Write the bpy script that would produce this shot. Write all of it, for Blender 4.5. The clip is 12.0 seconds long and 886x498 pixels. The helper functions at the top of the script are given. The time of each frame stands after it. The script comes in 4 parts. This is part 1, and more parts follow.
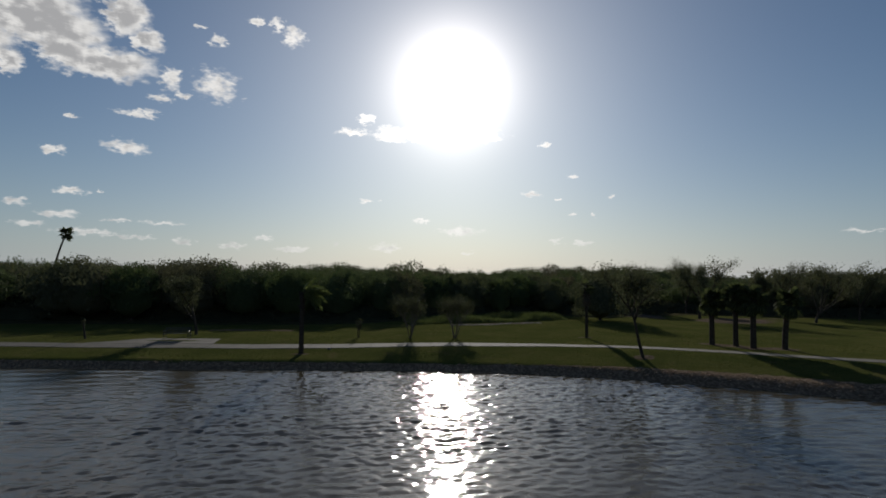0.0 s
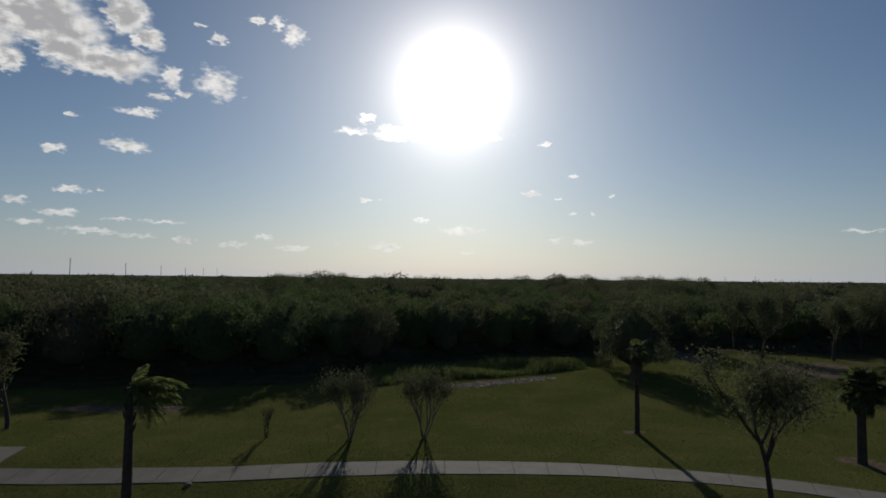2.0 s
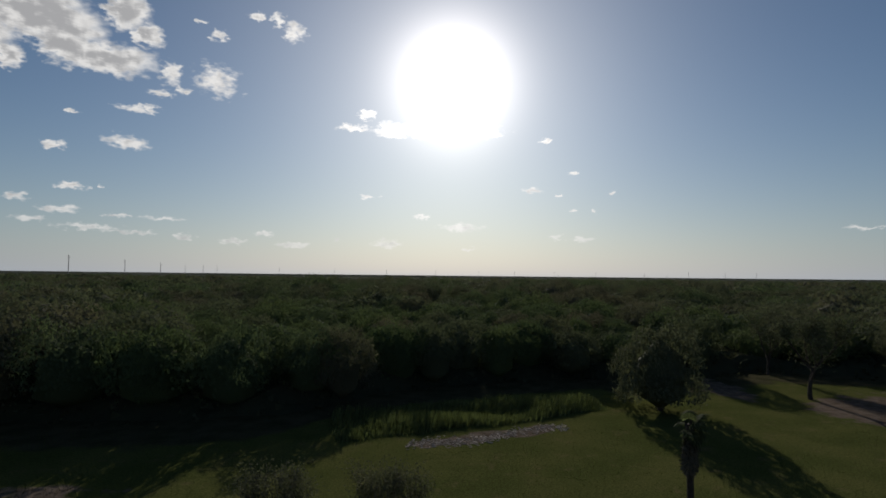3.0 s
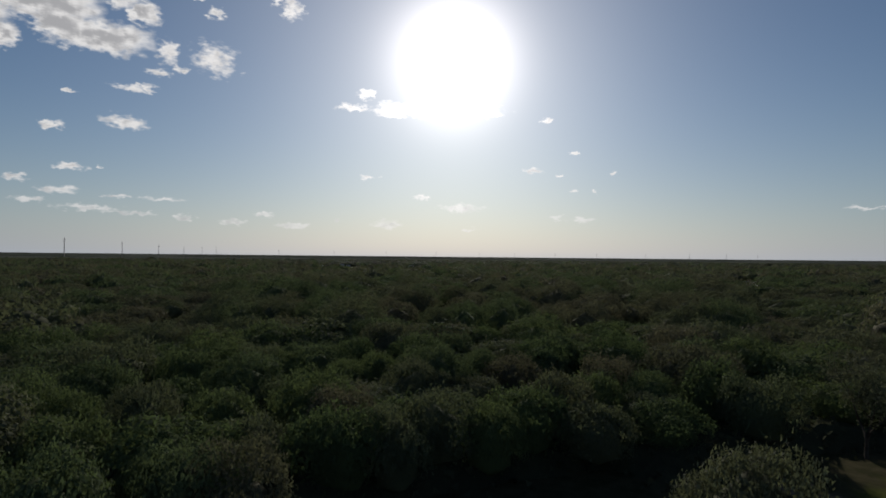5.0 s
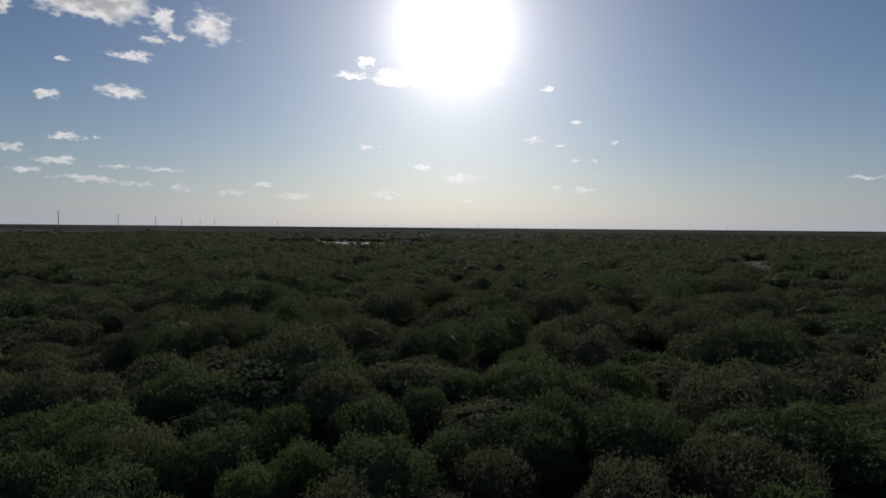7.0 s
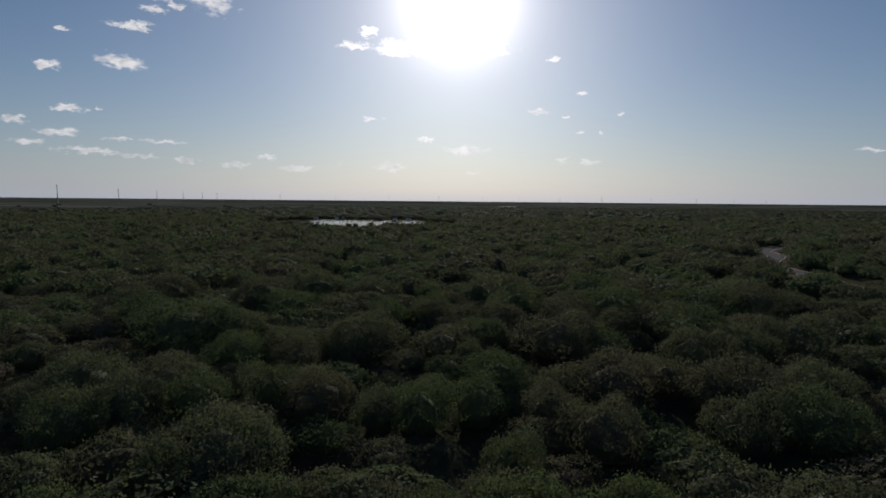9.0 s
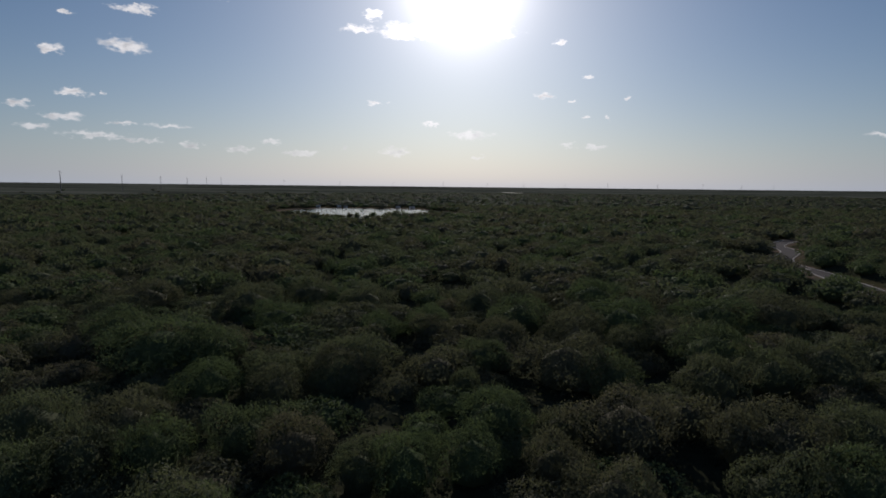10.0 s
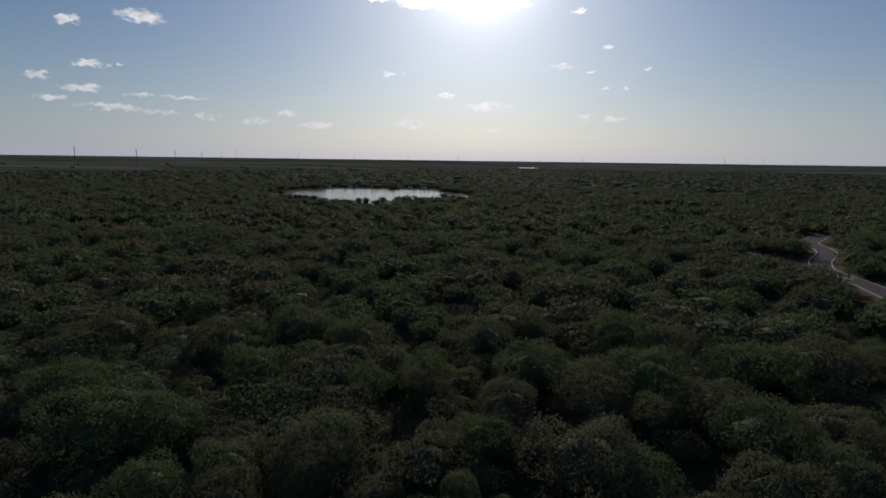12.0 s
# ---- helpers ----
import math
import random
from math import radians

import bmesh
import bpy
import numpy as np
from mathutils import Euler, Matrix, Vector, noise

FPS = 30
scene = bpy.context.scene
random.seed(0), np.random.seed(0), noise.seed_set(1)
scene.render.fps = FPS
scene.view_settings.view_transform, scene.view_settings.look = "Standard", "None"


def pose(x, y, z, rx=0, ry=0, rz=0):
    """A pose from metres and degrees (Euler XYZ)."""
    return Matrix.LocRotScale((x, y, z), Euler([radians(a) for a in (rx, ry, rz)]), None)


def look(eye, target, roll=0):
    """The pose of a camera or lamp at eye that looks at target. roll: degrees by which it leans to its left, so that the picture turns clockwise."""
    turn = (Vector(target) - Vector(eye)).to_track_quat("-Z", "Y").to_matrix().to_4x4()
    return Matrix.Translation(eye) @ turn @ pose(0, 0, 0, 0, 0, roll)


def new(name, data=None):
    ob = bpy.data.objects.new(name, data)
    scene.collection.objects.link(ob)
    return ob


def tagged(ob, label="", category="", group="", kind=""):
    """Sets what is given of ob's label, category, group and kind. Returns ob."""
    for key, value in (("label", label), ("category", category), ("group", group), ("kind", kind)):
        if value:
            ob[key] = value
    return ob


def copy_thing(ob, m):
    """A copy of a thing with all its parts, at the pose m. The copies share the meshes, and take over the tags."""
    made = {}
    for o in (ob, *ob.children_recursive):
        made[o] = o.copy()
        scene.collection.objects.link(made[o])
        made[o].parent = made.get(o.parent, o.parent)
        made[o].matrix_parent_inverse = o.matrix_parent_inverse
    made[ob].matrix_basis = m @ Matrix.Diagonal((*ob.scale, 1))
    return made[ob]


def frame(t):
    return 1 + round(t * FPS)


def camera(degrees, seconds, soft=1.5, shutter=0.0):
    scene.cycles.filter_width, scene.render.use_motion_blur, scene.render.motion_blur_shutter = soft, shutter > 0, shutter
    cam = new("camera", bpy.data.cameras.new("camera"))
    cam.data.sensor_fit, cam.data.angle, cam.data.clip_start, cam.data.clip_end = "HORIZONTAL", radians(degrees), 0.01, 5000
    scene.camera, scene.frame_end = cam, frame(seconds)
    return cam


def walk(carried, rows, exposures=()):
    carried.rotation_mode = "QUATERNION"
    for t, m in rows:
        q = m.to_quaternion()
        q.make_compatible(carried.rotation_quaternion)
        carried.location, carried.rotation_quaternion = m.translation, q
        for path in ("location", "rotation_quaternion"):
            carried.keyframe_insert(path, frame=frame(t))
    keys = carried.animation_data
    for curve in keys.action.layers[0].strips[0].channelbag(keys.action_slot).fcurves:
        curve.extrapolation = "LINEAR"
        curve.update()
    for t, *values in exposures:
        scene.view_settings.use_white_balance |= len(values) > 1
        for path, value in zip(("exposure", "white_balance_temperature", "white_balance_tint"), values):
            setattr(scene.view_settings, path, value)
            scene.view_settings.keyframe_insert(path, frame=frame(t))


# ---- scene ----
# fitted path: seconds, x, y, z, pitch, roll, yaw
ROWS = [
    (0.0, 0.000, 0.000, 4.829, 3.166, -0.452, 0.031),
    (0.5, 0.516, 4.620, 5.578, 3.167, -0.494, -0.027),
    (1.0, 1.022, 9.267, 6.400, 3.180, -0.533, -0.037),
    (1.5, 1.471, 13.933, 7.267, 3.174, -0.567, -0.018),
    (2.0, 1.906, 18.607, 8.163, 3.098, -0.594, 0.016),
    (2.5, 2.392, 23.159, 9.123, 2.997, -0.611, 0.051),
    (4.5, 4.558, 40.903, 13.884, 1.416, -0.588, 0.110),
    (5.0, 5.110, 45.371, 15.298, 0.830, -0.567, 0.101),
    (5.5, 5.783, 49.844, 16.731, 0.189, -0.544, 0.090),
    (6.0, 6.596, 54.345, 18.142, -0.571, -0.522, 0.083),
    (6.5, 7.521, 58.943, 19.668, -1.341, -0.503, 0.086),
    (7.0, 8.545, 63.577, 21.352, -2.136, -0.489, 0.107),
    (9.0, 12.126, 82.482, 28.711, -4.863, -0.519, 0.514),
    (9.5, 12.868, 87.265, 30.738, -5.605, -0.550, 0.727),
    (10.0, 13.549, 92.046, 32.928, -6.356, -0.589, 0.991),
    (10.5, 14.187, 96.808, 35.261, -7.051, -0.631, 1.308),
    (11.0, 14.813, 101.550, 37.736, -7.681, -0.675, 1.673),
    (11.5, 15.436, 106.283, 40.336, -8.370, -0.712, 2.083),
    (12.0, 16.036, 111.021, 43.003, -9.069, -0.736, 2.528),
]
FOV = 75.47
cam = camera(FOV, 12.0, soft=1.7)
walk(cam, [(t, pose(x, y, z, 90 + p, r, w)) for t, x, y, z, p, r, w in ROWS],
     [(0.0, 0.0, 6500, 10), (4.5, 0.0, 6440, 11), (7.0, 0.0, 6350, 13), (12.0, 0.0, 6200, 15)])

# ---------------------------------------------------------------- sky and sun
SUN_AZ, SUN_EL = radians(0.8), radians(19.1)
SUN_DIR = Vector((math.sin(SUN_AZ) * math.cos(SUN_EL), math.cos(SUN_AZ) * math.cos(SUN_EL), math.sin(SUN_EL)))

# fair-weather clouds: azimuth, elevation, half width, half height in degrees
CLOUD_BANK = [(-36.0, 20.2, 4.7, 2.4), (-31.2, 18.0, 3.9, 1.5), (-29.8, 22.1, 1.8, 2.1), (-28.0, 20.5, 1.3, 1.1), (-37.9, 16.8, 1.1, 1.2),
              (-36.4, 21.0, 4.1, 2.5), (-34.4, 18.7, 2.4, 1.3), (-40.6, 18.2, 3.0, 2.8)]
CLOUD_SMALL = [(-22.1, 17.5, 2.1, 1.7), (-26.0, 17.7, 1.0, 1.3), (-26.7, 15.9, 1.0, 0.5), (-24.9, 16.3, 0.6, 0.4), (-22.0, 21.4, 0.7, 0.6),
               (-18.6, 23.5, 0.8, 0.4), (-16.7, 23.4, 0.7, 0.8), (-15.1, 22.6, 1.1, 1.1), (-28.9, 14.3, 1.5, 0.4), (-27.5, 14.5, 0.6, 0.6),
               (-23.5, 22.4, 0.5, 0.2)]
CLOUD_PUFFS = [(-33.5, 13.4, 0.6, 0.2), (-34.5, 10.5, 1.0, 0.5), (-29.3, 11.4, 1.8, 0.8), (-33.3, 7.3, 1.1, 0.4), (-37.1, 6.1, 0.9, 0.5),
               (-31.0, 7.4, 0.3, 0.2), (-9.2, 14.4, 1.7, 0.4), (-7.8, 15.7, 0.8, 0.7), (-5.5, 14.3, 2.0, 1.0), (-0.4, 14.2, 6.8, 0.8)]
CLOUD_LOW = [(-34.2, 5.3, 1.5, 0.4), (-36.1, 4.4, 1.3, 0.3), (-29.9, 5.0, 1.3, 0.2), (-26.2, 4.9, 1.8, 0.3), (-31.6, 3.9, 2.9, 0.3),
             (-29.0, 3.6, 2.6, 0.2), (-24.5, 3.4, 0.9, 0.3), (-20.1, 3.1, 1.4, 0.3), (-17.4, 3.9, 1.0, 0.3), (-14.7, 2.9, 2.1, 0.3),
             (-10.5, 3.5, 0.5, 0.2), (-5.6, 3.2, 1.6, 0.5)]
CLOUD_SPECKS = [(-7.6, 7.8, 1.0, 0.3), (-2.2, 6.0, 1.0, 0.3), (1.5, 4.9, 2.4, 0.5), (2.5, 2.8, 0.8, 0.2), (10.1, 13.3, 0.7, 0.3),
                (8.7, 8.6, 1.0, 0.3), (12.7, 10.2, 0.4, 0.4), (11.3, 8.0, 0.3, 0.2), (12.7, 6.5, 0.5, 0.2), (14.7, 6.4, 0.3, 0.2),
                (16.3, 8.1, 0.4, 0.2), (10.9, 3.9, 0.9, 0.3), (13.5, 3.7, 1.5, 0.3), (36.4, 4.3, 1.5, 0.2)]


class Nodes:
    """Short hand for building node trees."""

    def __init__(self, tree):
        self.tree = tree
        tree.nodes.clear()

    def add(self, kind, *ins, out=0, **props):
        n = self.tree.nodes.new(kind)
        for k, v in props.items():
            setattr(n, k, v)
        for i, v in enumerate(ins):
            if v is not None:
                self.put(n.inputs[i], v)
        return n.outputs[out]

    def put(self, socket, v):
        if isinstance(v, bpy.types.NodeSocket):
            self.tree.links.new(v, socket)
        else:
            socket.default_value = v

    def math(self, op, *ins):
        return self.add("ShaderNodeMath", *ins, operation=op)

    def vec(self, op, *ins, out=0):
        return self.add("ShaderNodeVectorMath", *ins, operation=op, out=out)

    def step(self, x, lo, hi, a=0.0, b=1.0):
        return self.add("ShaderNodeMapRange", x, lo, hi, a, b, interpolation_type="SMOOTHSTEP")

    def noise(self, vector, scale, detail=4.0, rough=0.55):
        n = self.tree.nodes.new("ShaderNodeTexNoise")
        if vector is not None:
            self.tree.links.new(vector, n.inputs["Vector"])
        n.inputs["Scale"].default_value = scale
        n.inputs["Detail"].default_value = detail
        n.inputs["Roughness"].default_value = rough
        return n.outputs["Fac"]

    def mix(self, fac, a, b, blend="MIX"):
        n = self.tree.nodes.new("ShaderNodeMix")
        n.data_type, n.blend_type = "RGBA", blend
        self.put(n.inputs["Factor"], fac)
        self.put(n.inputs["A"], a)
        self.put(n.inputs["B"], b)
        return n.outputs["Result"]


def rgb(r, g, b):
    return (r, g, b, 1.0)


def build_sky():
    world = bpy.data.worlds.new("sky")
    scene.world = world
    world.use_nodes = True
    n = Nodes(world.node_tree)
    way = n.add("ShaderNodeTexCoord", out=0)
    xyz = n.tree.nodes.new("ShaderNodeSeparateXYZ")
    n.put(xyz.inputs[0], way)
    z = n.math("MAXIMUM", xyz.outputs[2], 0.012)
    up = n.add("ShaderNodeCombineXYZ", xyz.outputs[0], xyz.outputs[1], z)
    sky = n.tree.nodes.new("ShaderNodeTexSky")
    sky.sky_type = "NISHITA"
    sky.sun_disc = False
    sky.sun_elevation, sky.sun_rotation = SUN_EL, SUN_AZ
    sky.air_density, sky.dust_density, sky.ozone_density = 1.0, SKY_DUST, 1.6
    n.put(sky.inputs[0], up)
    base = n.mix(1.0, sky.outputs[0], rgb(*SKY_GAIN), "MULTIPLY")
    # forward scattering round the sun
    cosine = n.vec("DOT_PRODUCT", way, tuple(SUN_DIR), out=1)
    theta = n.math("MULTIPLY", n.math("ARCCOSINE", n.math("MINIMUM", cosine, 1.0)), 180 / math.pi)
    haze = n.math("MULTIPLY", n.math("EXPONENT", n.math("DIVIDE", n.math("MAXIMUM", xyz.outputs[2], 0.0), -0.085)), 0.97)
    base = n.mix(haze, base, n.mix(n.step(theta, 12.0, 48.0), rgb(*HAZE), rgb(*HAZE_AWAY)))
    core = n.math("MULTIPLY", n.math("EXPONENT", n.math("MULTIPLY", n.math("POWER", n.math("DIVIDE", theta, 4.7), 2.0), -1.0)), 1.05)
    halo = n.math("MULTIPLY", n.math("EXPONENT", n.math("DIVIDE", theta, -8.5)), 0.66)
    glow = n.mix(1.0, rgb(1.06, 0.97, 0.90), n.math("ADD", core, halo), "MULTIPLY")
    # clouds
    az = n.math("MULTIPLY", n.math("ARCTAN2", xyz.outputs[0], xyz.outputs[1]), 180 / math.pi)
    el = n.math("MULTIPLY", n.math("ARCSINE", xyz.outputs[2]), 180 / math.pi)
    p = n.add("ShaderNodeCombineXYZ", az, n.math("MULTIPLY", el, 1.0), 0.0)
    p2 = n.add("ShaderNodeCombineXYZ", az, n.math("MULTIPLY", el, 1.9), 3.7)
    wind = n.vec("MULTIPLY", n.vec("SUBTRACT", n.add("ShaderNodeTexNoise", p2, None, 1.3, 3.0, 0.55, out=1), (0.5, 0.5, 0.5)), (2.2, 1.1, 0.0))
    p = n.vec("ADD", p, wind)

    def nearest_of(clouds):
        nearest = None
        for a, e, w, h in clouds:
            d = n.vec("MULTIPLY", n.vec("SUBTRACT", p, (a, e, 0.0)), (1 / w, 1 / h, 0.0))
            d = n.vec("MAXIMUM", d, n.vec("MULTIPLY", d, (-1.0, -1.25, 0.0)))
            d = n.vec("LENGTH", d, out=1)
            nearest = d if nearest is None else n.math("MINIMUM", nearest, d)
        return nearest

    # ragged edges: broad billows, knobs and fine wisps
    rough = n.math("ADD", n.math("MULTIPLY", n.noise(p2, 0.9, 2.0, 0.5), 0.68), n.math("MULTIPLY", n.noise(p2, 2.4, 3.0, 0.5), 0.32))
    rough = n.math("SUBTRACT", rough, 0.5)
    puffs = n.math("ADD", n.math("SUBTRACT", 1.0, nearest_of((*CLOUD_SMALL, *CLOUD_PUFFS, *CLOUD_LOW, *CLOUD_SPECKS))), n.math("MULTIPLY", rough, 1.9))
    heap = n.math("ADD", n.math("MULTIPLY", n.noise(p2, 0.42, 3.0, 0.5), 0.66), n.math("MULTIPLY", n.noise(p2, 1.3, 4.0, 0.5), 0.34))
    heap = n.math("SUBTRACT", heap, 0.5)
    bank = n.math("ADD", n.math("SUBTRACT", 1.14, nearest_of(CLOUD_BANK)), n.math("MULTIPLY", heap, 1.8))
    cover = n.math("MAXIMUM", n.step(puffs, -0.1, 0.7), n.step(bank, -0.05, 0.5))
    lobe = n.math("SUBTRACT", n.noise(n.vec("ADD", p2, (0.0, 0.5, 0.0)), 1.0, 4.0, 0.5), 0.5)
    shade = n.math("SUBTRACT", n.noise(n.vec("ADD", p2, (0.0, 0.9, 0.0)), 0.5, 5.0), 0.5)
    thick = n.math("MAXIMUM", n.step(n.math("ADD", n.math("MULTIPLY", bank, 1.0), n.math("MULTIPLY", n.math("ADD", shade, n.math("MULTIPLY", lobe, 0.9)), 1.6)), 0.15, 1.0),
                   n.step(n.math("ADD", n.math("MULTIPLY", puffs, 0.7), n.math("MULTIPLY", lobe, 3.0)), 0.1, 1.3, 0.0, 0.75))
    body = n.mix(thick, rgb(0.74, 0.73, 0.71), rgb(0.37, 0.37, 0.375))
    bright = n.math("ADD", 1.0, n.math("MULTIPLY", n.math("EXPONENT", n.math("DIVIDE", theta, -5.0)), 2.5))
    body = n.mix(1.0, body, bright, "MULTIPLY")
    low = n.step(el, 2.0, 8.0, 0.55, 0.97)
    cover = n.math("MULTIPLY", cover, low)
    colour = n.mix(cover, base, body)
    colour = n.mix(1.0, colour, glow, "ADD")
    out = n.add("ShaderNodeBackground", colour, SKY_STRENGTH)
    n.tree.links.new(out, n.tree.nodes.new("ShaderNodeOutputWorld").inputs[0])


SKY_STRENGTH = 1.0
HAZE = (0.532, 0.523, 0.522)
HAZE_AWAY = (0.342, 0.372, 0.412)
SKY_GAIN = (0.0340, 0.0407, 0.0478)
SKY_DUST = 0.35
build_sky()

sun_data = bpy.data.lights.new("sun", "SUN")
sun_data.energy, sun_data.angle, sun_data.color = 3.4, radians(0.53), (1.0, 0.95, 0.87)
sun = new("sun", sun_data)
sun.matrix_world = look(SUN_DIR * 100, (0, 0, 0))


# ---------------------------------------------------------------- materials
def material(name, colours, scale=2.0, rough=0.8, bump=0.0, bump_scale=30.0, through_light=0.0, tint=0.0, fine=0.35, spec=0.3,
             metal=0.0, islands=0.0, stain=None, accent=None):
    """A weathered surface: two colours blended by coarse noise, fine grain, optional stains, light let through for leaves."""
    m = bpy.data.materials.new(name)
    m.use_nodes = True
    n = Nodes(m.node_tree)
    place = n.add("ShaderNodeNewGeometry", out=0)
    coarse = n.noise(place, scale, 5.0)
    grain = n.noise(place, scale * 9, 4.0, 0.65)
    fac = n.math("ADD", n.math("MULTIPLY", coarse, 1 - fine), n.math("MULTIPLY", grain, fine))
    if tint:
        at = n.tree.nodes.new("ShaderNodeAttribute")
        at.attribute_name = "tint"
        info = n.tree.nodes.new("ShaderNodeObjectInfo")
        both = n.math("FRACT", n.math("ADD", at.outputs["Fac"], info.outputs["Random"]))
        fac = n.math("ADD", n.math("MULTIPLY", fac, 1 - tint), n.math("MULTIPLY", both, tint))
    fac = n.step(fac, 0.22, 0.78)
    colour = n.mix(fac, rgb(*colours[0]), rgb(*colours[1]))
    if accent:
        for lo, hi, tone in accent:
            other = n.math("FRACT", n.math("MULTIPLY", both, 7.3))
            colour = n.mix(n.math("MULTIPLY", n.step(other, lo, hi), 0.85), colour, rgb(*tone))
    if islands:
        geo = n.tree.nodes.new("ShaderNodeNewGeometry")
        colour = n.mix(1.0, colour, n.step(geo.outputs["Random Per Island"], 0.0, 1.0, 1 - islands, 1 + islands), "MULTIPLY")
    if stain:
        spots = n.step(n.noise(place, stain[0], 6.0, 0.6), 0.52, 0.68)
        colour = n.mix(n.math("MULTIPLY", spots, stain[2]), colour, rgb(*stain[1]))
    bsdf = n.tree.nodes.new("ShaderNodeBsdfPrincipled")
    n.put(bsdf.inputs["Base Color"], colour)
    bsdf.inputs["Roughness"].default_value = rough
    bsdf.inputs["Metallic"].default_value = metal
    bsdf.inputs["Specular IOR Level"].default_value = spec
    if bump:
        b = n.tree.nodes.new("ShaderNodeBump")
        b.inputs["Strength"].default_value = bump
        b.inputs["Distance"].default_value = 0.5 / bump_scale
        n.put(b.inputs["Height"], n.noise(place, bump_scale, 5.0, 0.6))
        n.put(bsdf.inputs["Normal"], b.outputs[0])
    shader = bsdf.outputs[0]
    if through_light:
        tr = n.add("ShaderNodeBsdfTranslucent", n.mix(1.0, colour, rgb(1.02, 1.10, 0.80), "MULTIPLY"))
        shader = n.add("ShaderNodeMixShader", through_light, shader, tr)
    n.tree.links.new(shader, n.tree.nodes.new("ShaderNodeOutputMaterial").inputs[0])
    return m


LEAF_WOODS = material("brush_foliage", ((0.101, 0.095, 0.063), (0.098, 0.106, 0.063)), 0.12, 0.9, through_light=0.31, tint=0.7, islands=0.10, spec=0.03,
                      accent=((0.62, 0.70, (0.083, 0.106, 0.053)), (0.88, 0.93, (0.114, 0.096, 0.070))))
LEAF_GREEN = material("green_brush_foliage", ((0.076, 0.098, 0.046), (0.094, 0.114, 0.052)), 0.12, 0.9, through_light=0.33, tint=0.6, islands=0.12, spec=0.03)
# darker than the other leaves: shade between crowns put into the scrub colour
LEAF_SHADE_SCRUB = material("shade_toned_scrub", ((0.044, 0.044, 0.028), (0.068, 0.071, 0.042)), 0.4, 0.95, through_light=0.2, islands=0.12, spec=0.0)
LEAF_OAK = material("oak_foliage", ((0.088, 0.090, 0.056), (0.120, 0.122, 0.074)), 0.8, 0.8, through_light=0.28, islands=0.25, spec=0.03)
LEAF_MYRTLE = material("myrtle_foliage", ((0.060, 0.061, 0.038), (0.092, 0.092, 0.056)), 0.8, 0.8, through_light=0.34, islands=0.25, spec=0.03)
LEAF_PALM = material("palm_frond", ((0.085, 0.108, 0.044), (0.135, 0.150, 0.062)), 1.5, 0.4, through_light=0.4, islands=0.3, spec=0.10)
LEAF_FAN = material("fan_frond", ((0.060, 0.070, 0.036), (0.096, 0.106, 0.052)), 1.5, 0.8, through_light=0.4, islands=0.3, spec=0.02)
LEAF_LAWN = material("lawn_blade", ((0.060, 0.070, 0.020), (0.084, 0.088, 0.029)), 0.4, 0.9, through_light=0.3, islands=0.2, spec=0.0)
LEAF_DRY = material("dry_frond", ((0.075, 0.060, 0.040), (0.125, 0.10, 0.066)), 3.0, 0.8, islands=0.3)
LEAF_REED = material("tall_grass", ((0.066, 0.084, 0.030), (0.120, 0.130, 0.050)), 0.6, 0.6, through_light=0.35, islands=0.4)
BARK = material("bark", ((0.040, 0.032, 0.026), (0.085, 0.070, 0.056)), 3.0, 0.95, spec=0.05, bump=0.8, bump_scale=22)
BARK_PALE = material("smooth_pale_bark", ((0.085, 0.070, 0.055), (0.15, 0.125, 0.10)), 4.0, 0.75, bump=0.3, bump_scale=25)
BARK_PALM = material("palm_bark", ((0.038, 0.030, 0.024), (0.078, 0.062, 0.048)), 4.0, 0.95, spec=0.05, bump=0.9, bump_scale=18)
CONCRETE = material("old_concrete", ((0.112, 0.103, 0.086), (0.165, 0.150, 0.125)), 0.9, 0.85, bump=0.25, bump_scale=60, spec=0.08, stain=(0.7, (0.095, 0.086, 0.072), 0.5))
ASPHALT = material("sunned_asphalt", ((0.060, 0.052, 0.050), (0.085, 0.075, 0.071)), 0.3, 0.95, bump=0.3, bump_scale=30, spec=0.03)
KERB = material("pale_kerb", ((0.28, 0.255, 0.235), (0.37, 0.345, 0.31)), 0.8, 0.9, spec=0.04)
DIRT = material("bare_soil", ((0.125, 0.088, 0.062), (0.21, 0.155, 0.115)), 0.5, 0.95, bump=0.6, bump_scale=8, fine=0.5)
STONE = material("shore_stone", ((0.24, 0.155, 0.098), (0.44, 0.315, 0.215)), 1.5, 0.95, spec=0.04, bump=0.4, bump_scale=30, islands=0.45)
RUBBLE = material("pale_rubble", ((0.22, 0.18, 0.145), (0.36, 0.30, 0.245)), 2.0, 0.95, islands=0.35, spec=0.03)
METAL_DARK = material("dark_coated_metal", ((0.014, 0.014, 0.014), (0.028, 0.026, 0.024)), 6.0, 0.45, spec=0.35)
POLE_STEEL = material("weathered_steel", ((0.10, 0.09, 0.085), (0.16, 0.145, 0.135)), 0.5, 0.7)
CAR_WHITE = material("white_car_paint", ((0.72, 0.72, 0.72), (0.80, 0.80, 0.80)), 2.0, 0.3, spec=0.6)
PAINT_WHITE = material("weathered_white_paint", ((0.58, 0.57, 0.54), (0.72, 0.71, 0.69)), 0.8, 0.7, spec=0.2)
CAR_DARK = material("dark_car_glass", ((0.015, 0.016, 0.018), (0.03, 0.03, 0.032)), 2.0, 0.1, spec=0.7)
RUBBER = material("tyre_rubber", ((0.02, 0.02, 0.02), (0.035, 0.035, 0.035)), 8.0, 0.9)


